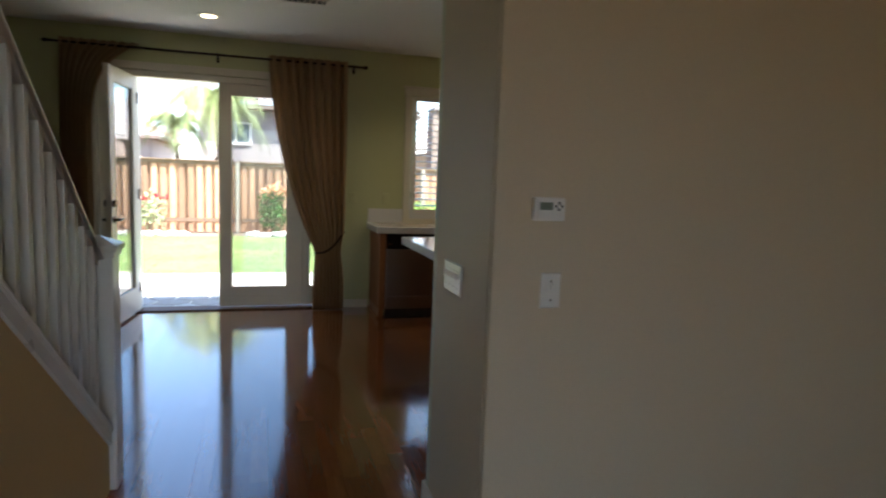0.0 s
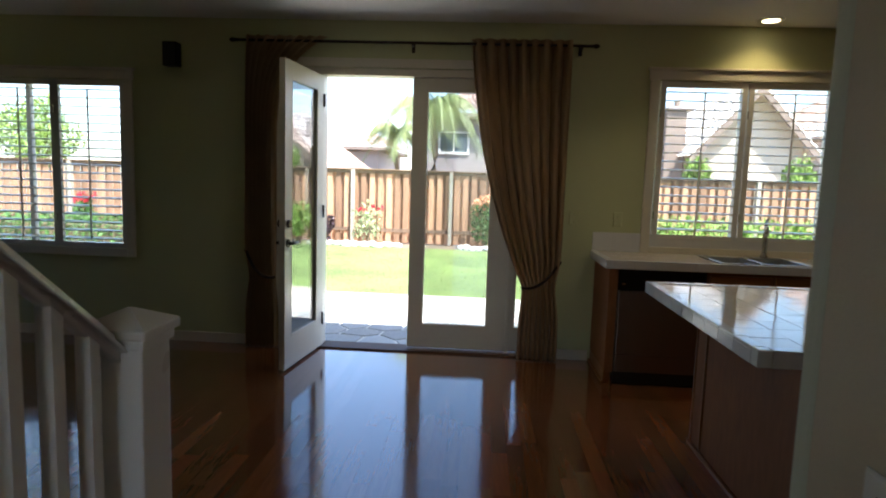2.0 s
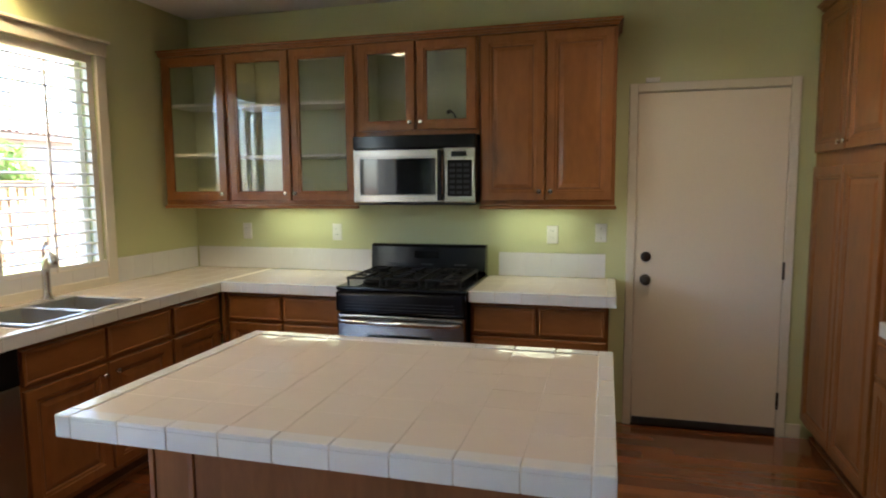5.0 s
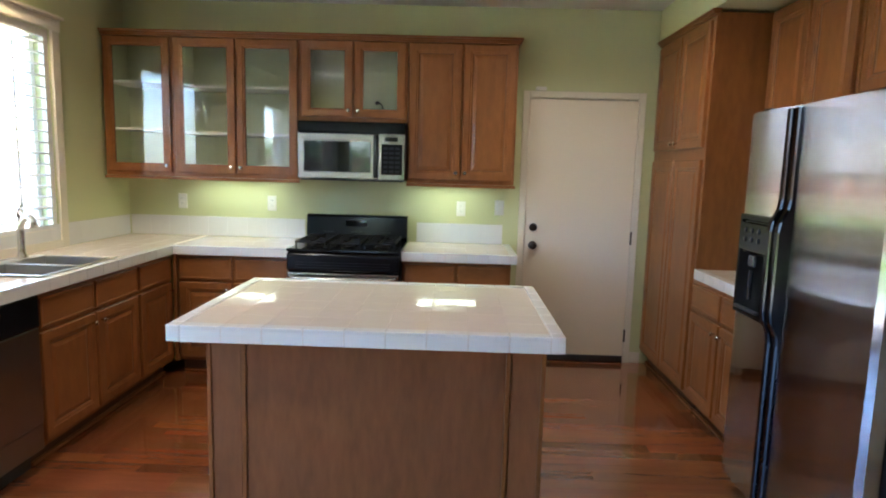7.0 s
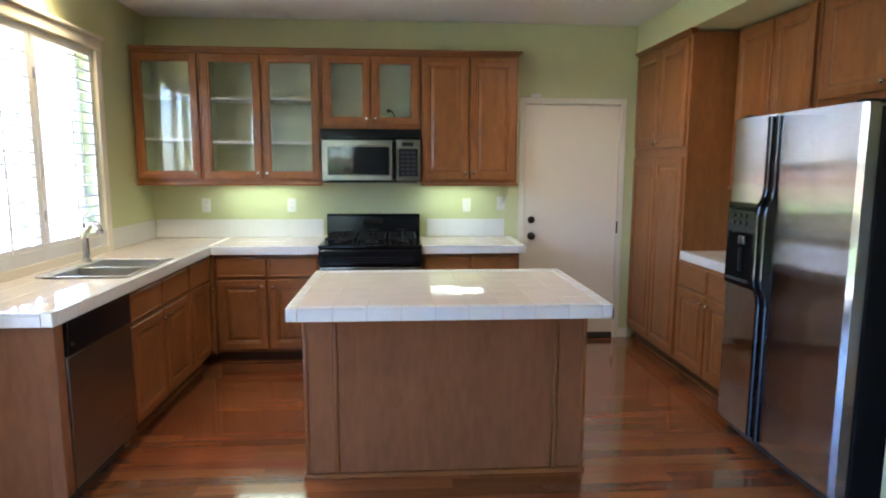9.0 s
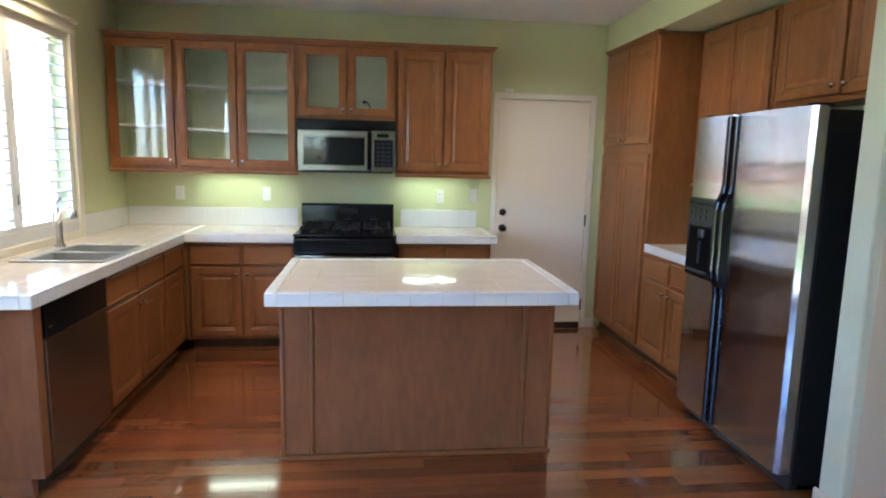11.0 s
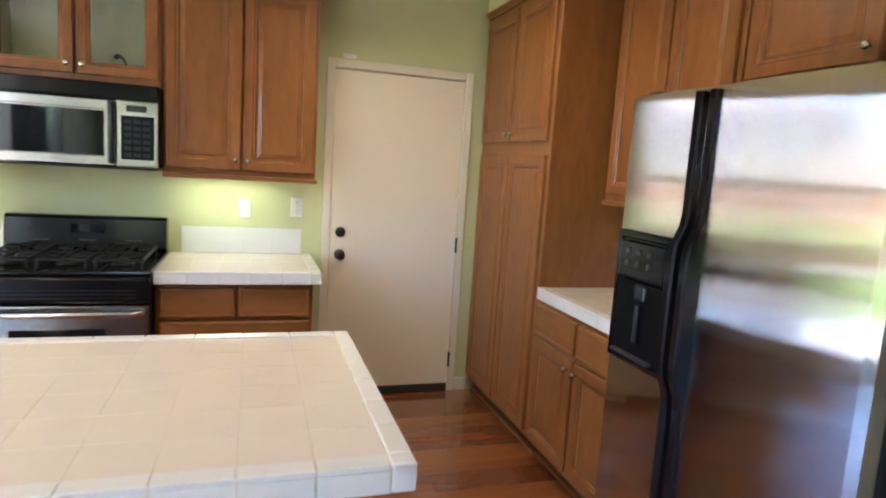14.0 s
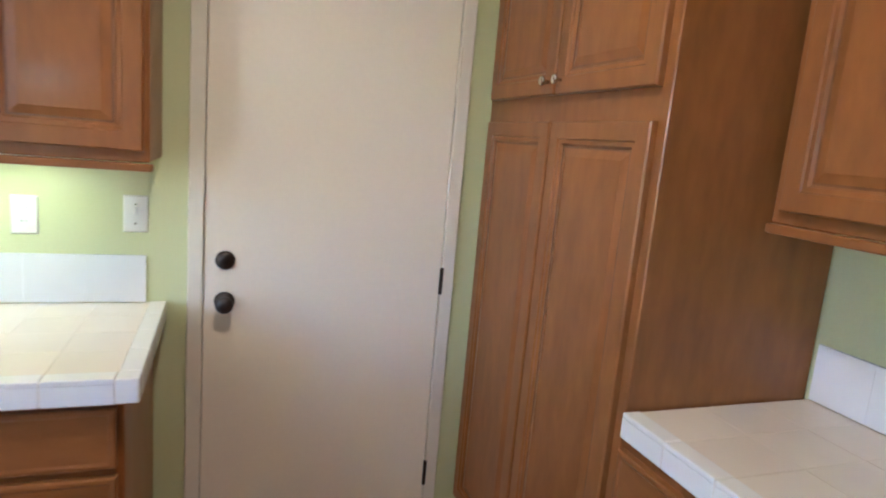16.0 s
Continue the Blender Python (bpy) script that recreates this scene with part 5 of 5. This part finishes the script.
def shrub(x, y, w, h, leaf_m, label, seed, flower=None, n=900, fn=40, size=0.05, name="shrub"):
    s = thing(name, pose(x, y, GZ), label, "bush")
    st = bmesh.new()
    g = random.Random(seed)
    for k in range(6):
        bm_cyl((g.uniform(-0.05, 0.05), g.uniform(-0.05, 0.05), 0), (g.uniform(-0.4, 0.4) * w, g.uniform(-0.4, 0.4) * w, h * 0.7), 0.012, 0.005, 6, st)
    part("stems", st, M_BARK, s)
    part("foliage", foliage(n, blob((0, 0, h * 0.55), (w * 0.6, w * 0.6, h * 0.55), seed), size, seed), leaf_m, s)
    if flower:
        cen = [blob((0, 0, h * 0.95), (w * 0.6, w * 0.6, h * 0.17), seed + 3)(g) for k in range(fn)]
        part("blossoms", foliage(fn * 9, lambda q: Vector(q.choice(cen)) + Vector((q.uniform(-1, 1), q.uniform(-1, 1), q.uniform(-1, 1))) * 0.045, 0.05, seed + 2), flower, s, "open blossoms")
    return s


shrub(-9.2, -6.25, 0.75, 0.98, M_LEAFP, "sparse pale rose bush with a few red flowers", 11, M_RED, 420, 6)
shrub(-9.2, -3.50, 0.72, 1.18, M_LEAF, "rose bush topped with orange blossoms by the fence", 12, M_ORANGE, 900, 44)
shrub(-9.25, -7.95, 0.62, 1.0, M_LEAFY, "leafy bright green bush by the fence", 16, None, 900)
shrub(-9.15, -7.3, 0.5, 0.8, M_LEAFD, "dark purple-leaved bush by the fence", 17, None, 700)
shrub(-8.3, -0.85, 0.4, 0.6, M_LEAFD, "small dark purple-leaved bush at the end of the hedge", 14, None, 500)
shrub(-8.9, -13.0, 0.55, 0.95, M_LEAF, "rose bush with red flowers by the fence", 15, M_RED, 700, 14)
hd = thing("hedge", pose(-7.4, 1.4, GZ), "clipped bright green hedge under the fence", "hedge")
part("foliage", foliage(5500, lambda g: (g.uniform(-0.4, 0.4), g.uniform(-2.2, 2.4), 0.05 + 1.0 * (1 - abs(g.gauss(0, 0.25)) % 1) * g.uniform(0.3, 1.0)), 0.055, 21), M_LEAFY, hd)
part("stems", bm_box(-0.2, 0.2, -2.0, 2.2, 0, 0.5), M_BARK, hd)
hd2 = thing("hedge", pose(-7.6, -11.6, GZ), "low green hedge seen from the family room", "hedge")
part("foliage", foliage(4000, lambda g: (g.uniform(-0.4, 0.4), g.uniform(-2.6, 2.6), g.uniform(0.05, 0.62)), 0.055, 22), M_LEAF, hd2)
part("stems", bm_box(-0.2, 0.2, -2.3, 2.3, 0, 0.4), M_BARK, hd2)

hd3 = thing("hedge", pose(2.0, -12.6, GZ), "tall green hedge beyond the family room", "hedge")
part("foliage", foliage(7000, lambda g: (g.uniform(-5, 5), g.uniform(-0.35, 0.35), g.uniform(0.02, 2.3) - 0.3 * abs(noise.noise((g.random() * 9, 0, 0)))), 0.09, 23), M_LEAF, hd3)
part("stems", bm_box(-4.8, 4.8, -0.1, 0.1, 0, 1.9), M_BARK, hd3)

for k in range(24):
    y = -7.5 + k * 0.14 if k < 15 else -4.05 + (k - 15) * 0.14
    bm = bmesh.new()
    bmesh.ops.create_icosphere(bm, subdivisions=2, radius=1, matrix=Matrix.Diagonal((rs.uniform(0.10, 0.16), rs.uniform(0.10, 0.17), rs.uniform(0.07, 0.11), 1)))
    for v in bm.verts:
        v.co *= 1 + 0.25 * noise.noise(v.co * 9 + Vector((k, 0, 0)))
    rk = solid("rock", bm, M_ROCK, "pale rounded border rock along the lawn", "rock", "", True, "border rocks")
    rk.location = (-8.95 + rs.uniform(-0.12, 0.12), y + rs.uniform(-0.05, 0.05), GZ + 0.04)


def palm(x, y, h, label, seed, fronds, length, thick):
    p = thing("palm_tree", pose(x, y, GZ), label, "palm tree")
    g = random.Random(seed)
    part("trunk", bm_tube([(0.06 * math.sin(k), 0.05 * math.cos(k * 1.3), h * k / 8) for k in range(9)], [thick * (1.25 - 0.06 * k) for k in range(9)], 12), M_BARK, p, smooth=True)
    bm = bmesh.new()
    for f in range(fronds):
        az, up = g.uniform(0, 6.28), g.uniform(0.1, 1.1)
        pts = []
        for k in range(9):
            u = k / 8
            rr = length * u * (1 - 0.15 * u)
            z = h + length * (math.sin(up) * u - 0.95 * u * u)
            pts.append(Vector((rr * math.cos(az) * math.cos(up * 0.6), rr * math.sin(az) * math.cos(up * 0.6), z)))
        side = Vector((-math.sin(az), math.cos(az), 0))
        for k in range(1, 9):
            for q in range(6):
                u = (q + g.random()) / 6
                c = pts[k - 1].lerp(pts[k], u)
                d = (pts[k] - pts[k - 1]).normalized()
                for s in (-1, 1):
                    ln = length * 0.30 * (1.1 - 0.07 * k)
                    tip = c + (side * s * 0.75 + d * 0.6 + Vector((0, 0, -0.75))) * ln
                    a = [bm.verts.new(v) for v in (c - d * 0.009, tip, c + d * 0.009)]
                    bm.faces.new(a)
        for k in range(8):
            w = side * 0.012
            a = [bm.verts.new(v) for v in (pts[k] - w, pts[k] + w, pts[k + 1] + w * 0.6, pts[k + 1] - w * 0.6)]
            bm.faces.new(a)
    part("crown", bm, M_FROND, p, "drooping feathery fronds")


palm(-12.8, -6.15, 2.95, "slender palm tree behind the fence", 31, 24, 1.15, 0.07)
palm(-12.2, -5.0, 3.65, "tall palm tree with drooping fronds behind the fence", 32, 46, 1.8, 0.10)


def tree(x, y, h, w, leaf_m, label, seed, n=1800, size=0.09):
    t = thing("tree", pose(x, y, GZ), label, "tree")
    g = random.Random(seed)
    part("trunk", bm_tube([(0, 0, 0), (0.03, 0.02, h * 0.3), (-0.02, 0.03, h * 0.6), (0.02, 0, h * 0.85)], [0.09, 0.07, 0.05, 0.02], 10), M_BARK, t, smooth=True)
    for k in range(6):
        a = g.uniform(0, 6.28)
        part("limb", bm_cyl((0, 0, h * g.uniform(0.35, 0.6)), (w * 0.6 * math.cos(a), w * 0.6 * math.sin(a), h * g.uniform(0.7, 0.95)), 0.03, 0.008, 7), M_BARK, t)
    part("crown", foliage(n, blob((0, 0, h * 0.78), (w, w, h * 0.42), seed), size, seed), leaf_m, t)


tree(-11.6, 4.6, 2.3, 0.55, M_LEAFY, "young yellow-green tree behind the fence", 41, 1500, 0.06)
tree(-11.7, 2.1, 2.25, 0.45, M_LEAFY, "slim yellow-green tree behind the fence", 45, 1200, 0.06)
tree(-12.0, 8.4, 2.6, 0.9, M_LEAFY, "young light green tree behind the fence", 42)
tree(-14.0, -10.2, 2.9, 0.9, M_LEAFY, "yellow-green tree behind the fence", 43)
tree(-12.5, -16.8, 3.3, 1.3, M_LEAFY, "leafy light green tree behind the fence", 44, 4500, 0.06)


def tiled_slope(p0, p1, p2, p3, nu, nv):
    """Rows of half-round roof tiles over the slope p0-p1 (eave) to p3-p2 (ridge), as one mesh."""
    bm = bmesh.new()
    p0, p1, p2, p3 = (Vector(p) for p in (p0, p1, p2, p3))
    nrm = (p1 - p0).cross(p3 - p0).normalized()
    if nrm.z < 0:
        nrm = -nrm
    for j in range(nv):
        for i in range(nu):
            vs = []
            for v in (j / nv, (j + 1.12) / nv):
                e0, e1 = p0.lerp(p3, min(v, 1)), p1.lerp(p2, min(v, 1))
                lift = 0.05 if v == j / nv else 0.0
                for u, hh in ((i / nu, 0.0), ((i + 0.25) / nu, 0.06), ((i + 0.5) / nu, 0.085), ((i + 0.75) / nu, 0.06), ((i + 1) / nu, 0.0)):
                    vs.append(bm.verts.new(e0.lerp(e1, u) + nrm * (hh + lift)))
            for k in range(4):
                bm.faces.new((vs[k], vs[k + 1], vs[k + 6], vs[k + 5]))
    return bm


def house(label, x, y0, y1, eave, ridge, stucco, gable, wins, depth=8.0, roof_m=None, over=0.45):
    """A neighbour's house whose near wall stands at x, with a hip roof or a gable towards us."""
    h = thing("house", pose(x, 0, GZ), label, "house")
    e, r = eave - GZ, ridge - GZ
    ym = (y0 + y1) / 2
    part("wall", bm_box(-depth, 0, y0, y1, 0, e - 0.01), stucco, h)
    if gable:
        bm = bmesh.new()
        for xx in (0.0, -depth):
            bm.faces.new([bm.verts.new(q) for q in ((xx, y0, e - 0.01), (xx, y1, e - 0.01), (xx, ym, r - 0.02))])
        part("gable", bm, stucco, h)
        for ya, sg in ((y0, -1), (y1, 1)):
            sl = (r - e) / (ym - y0)
            yo, zo = ya + sg * over, e - sl * over
            part("roof", tiled_slope((over, yo, zo), (-depth, yo, zo), (-depth, ym, r), (over, ym, r), 26, 12), roof_m or M_ROOF, h, "clay tile roof slope")
            fb = bm_slab(min(yo, ym), max(yo, ym), lambda q: r - sl * abs(q - ym) - 0.24, lambda q: r - sl * abs(q - ym) - 0.02, 0, 0.05)
            fb.transform(Matrix(((0, 1, 0, over - 0.05), (1, 0, 0, 0), (0, 0, 1, 0), (0, 0, 0, 1))))
            part("fascia", fb, M_FASCIA, h)
    else:
        hip = min((y1 - y0) * 0.35, 3.2)
        ya, yb = y0 - over, y1 + over
        part("roof", tiled_slope((over, ya, e), (over, yb, e), (-depth / 2, yb - hip, r), (-depth / 2, ya + hip, r), 34, 12), M_ROOF, h, "clay tile roof slope")
        part("roof", tiled_slope((over, ya, e), (-depth, ya, e), (-depth / 2, ya + hip, r), (-depth / 2, ya + hip, r), 22, 12), M_ROOF, h)
        part("roof", tiled_slope((over, yb, e), (-depth, yb, e), (-depth / 2, yb - hip, r), (-depth / 2, yb - hip, r), 22, 12), M_ROOF, h)
        part("fascia", bm_box(-depth, over + 0.03, ya, yb, e - 0.16, e - 0.011), M_FASCIA, h)
    for wy0, wy1, wz0, wz1 in wins:
        w = part("window", bm_wall("x", 0.001, 0.06, wy0 - 0.08, wy1 + 0.08, wz0 - GZ - 0.08, wz1 - GZ + 0.08, [(wy0, wy1, wz0 - GZ, wz1 - GZ)]), M_WHITE, h)
        part("pane", bm_box(0.002, 0.03, wy0, wy1, wz0 - GZ, wz1 - GZ), M_WPANE, w)
        part("mullion", bm_box(0.03, 0.05, (wy0 + wy1) / 2 - 0.03, (wy0 + wy1) / 2 + 0.03, wz0 - GZ, wz1 - GZ), M_WHITE, w)
    return h


house("stucco house with clay tile roof and small upper window", -17.0, -5.9, 1.6, 3.8, 5.2, M_STUCCO3, False, [(-5.15, -4.2, 2.45, 3.1)])
hs = house("salmon stucco house with a low gable roof and brown chimney", -15.0, -12.2, -8.9, 1.95, 3.15, M_STUCCO, True, [], 7)
cs2 = part("chimney", bm_box(-2.3, -1.7, -9.95, -9.4, 0.0, 3.55, 0.03, 1), M_FASCIA, hs)
part("chimney_cap", bm_box(-2.38, -1.62, -10.03, -9.32, 3.551, 3.66, 0.03, 1), M_STUCCO3, cs2)
part("flue", bm_cyl((-2.0, -9.67, 3.66), (-2.0, -9.67, 3.95), 0.09), M_FASCIA, cs2)
house("low tan house with clay tile roof", -24.0, -19.0, -8.6, 2.9, 4.7, M_STUCCO, False, [(-11.2, -10.2, 1.5, 2.4)])
hg = house("cream gabled house with a brown chimney behind the fence", -14.2, 2.95, 5.95, 2.85, 4.5, M_STUCCO2, True, [], 7, M_ROOFP)
ch = part("chimney", bm_box(-1.2, -0.5, 2.0, 2.65, 0.0, 3.95, 0.03, 1), M_FASCIA, hg)
part("chimney_cap", bm_box(-1.28, -0.42, 2.02, 2.83, 3.951, 4.08, 0.03, 1), M_STUCCO3, ch)
part("flue", bm_cyl((-0.85, 2.42, 4.08), (-0.85, 2.42, 4.32), 0.10), M_FASCIA, ch)
house("grey stucco house with tile roof and a wide window", -16.5, 7.8, 15.5, 3.3, 5.2, M_STUCCO3, False, [(8.6, 10.2, 2.0, 2.9)])

# ---- hardwood planks ----
PWD = 0.083
fl = bpy.data.objects["floor"]
LEN = (0.45, 0.62, 0.8, 1.0, 1.2, 1.45)
plank_me = [mesh_of("plank", bm_box(0, L - 0.0008, 0, PWD - 0.0007, -0.0115, 0.0), M_PLANK) for L in LEN]
rp = random.Random(77)
jv, jf = [], []
near = 0
row = 0
y = -0.0
while y > -9.19:
    y -= PWD
    x = -rp.uniform(0, 0.9)
    while x < 8.58:
        k = rp.randrange(len(LEN))
        L = LEN[k]
        xa, xb = max(x, 0.001), min(x + L, 8.59)
        dz = rp.uniform(-0.0005, 0.0)
        if near < 300 and -5.2 < y < -2.6 and x >= 0 and x + L < 4.6 and not (1.6 < x and x + L < 2.9 and y > -2.3):
            o = new("plank", plank_me[k])
            o.parent = fl
            o.location = (x, y, dz)
            near += 1
        elif xb - xa > 0.02:
            n = len(jv)
            g = 0.0003
            jv += [(xa + g, y + g, dz), (xb - g, y + g, dz), (xb - g, y + PWD - g, dz), (xa + g, y + PWD - g, dz), (xa, y, -0.0115), (xb, y, -0.0115), (xb, y + PWD, -0.0115), (xa, y + PWD, -0.0115)]
            jf += [(n, n + 1, n + 2, n + 3), (n, n + 4, n + 5, n + 1), (n + 1, n + 5, n + 6, n + 2), (n + 2, n + 6, n + 7, n + 3), (n + 3, n + 7, n + 4, n)]
        x += L
me = bpy.data.meshes.new("planks")
me.from_pydata(jv, [], jf)
me.materials.append(M_PLANKI)
tagged(new("planks", me), "glossy cherry floor planks", "", "", "stuff").parent = fl
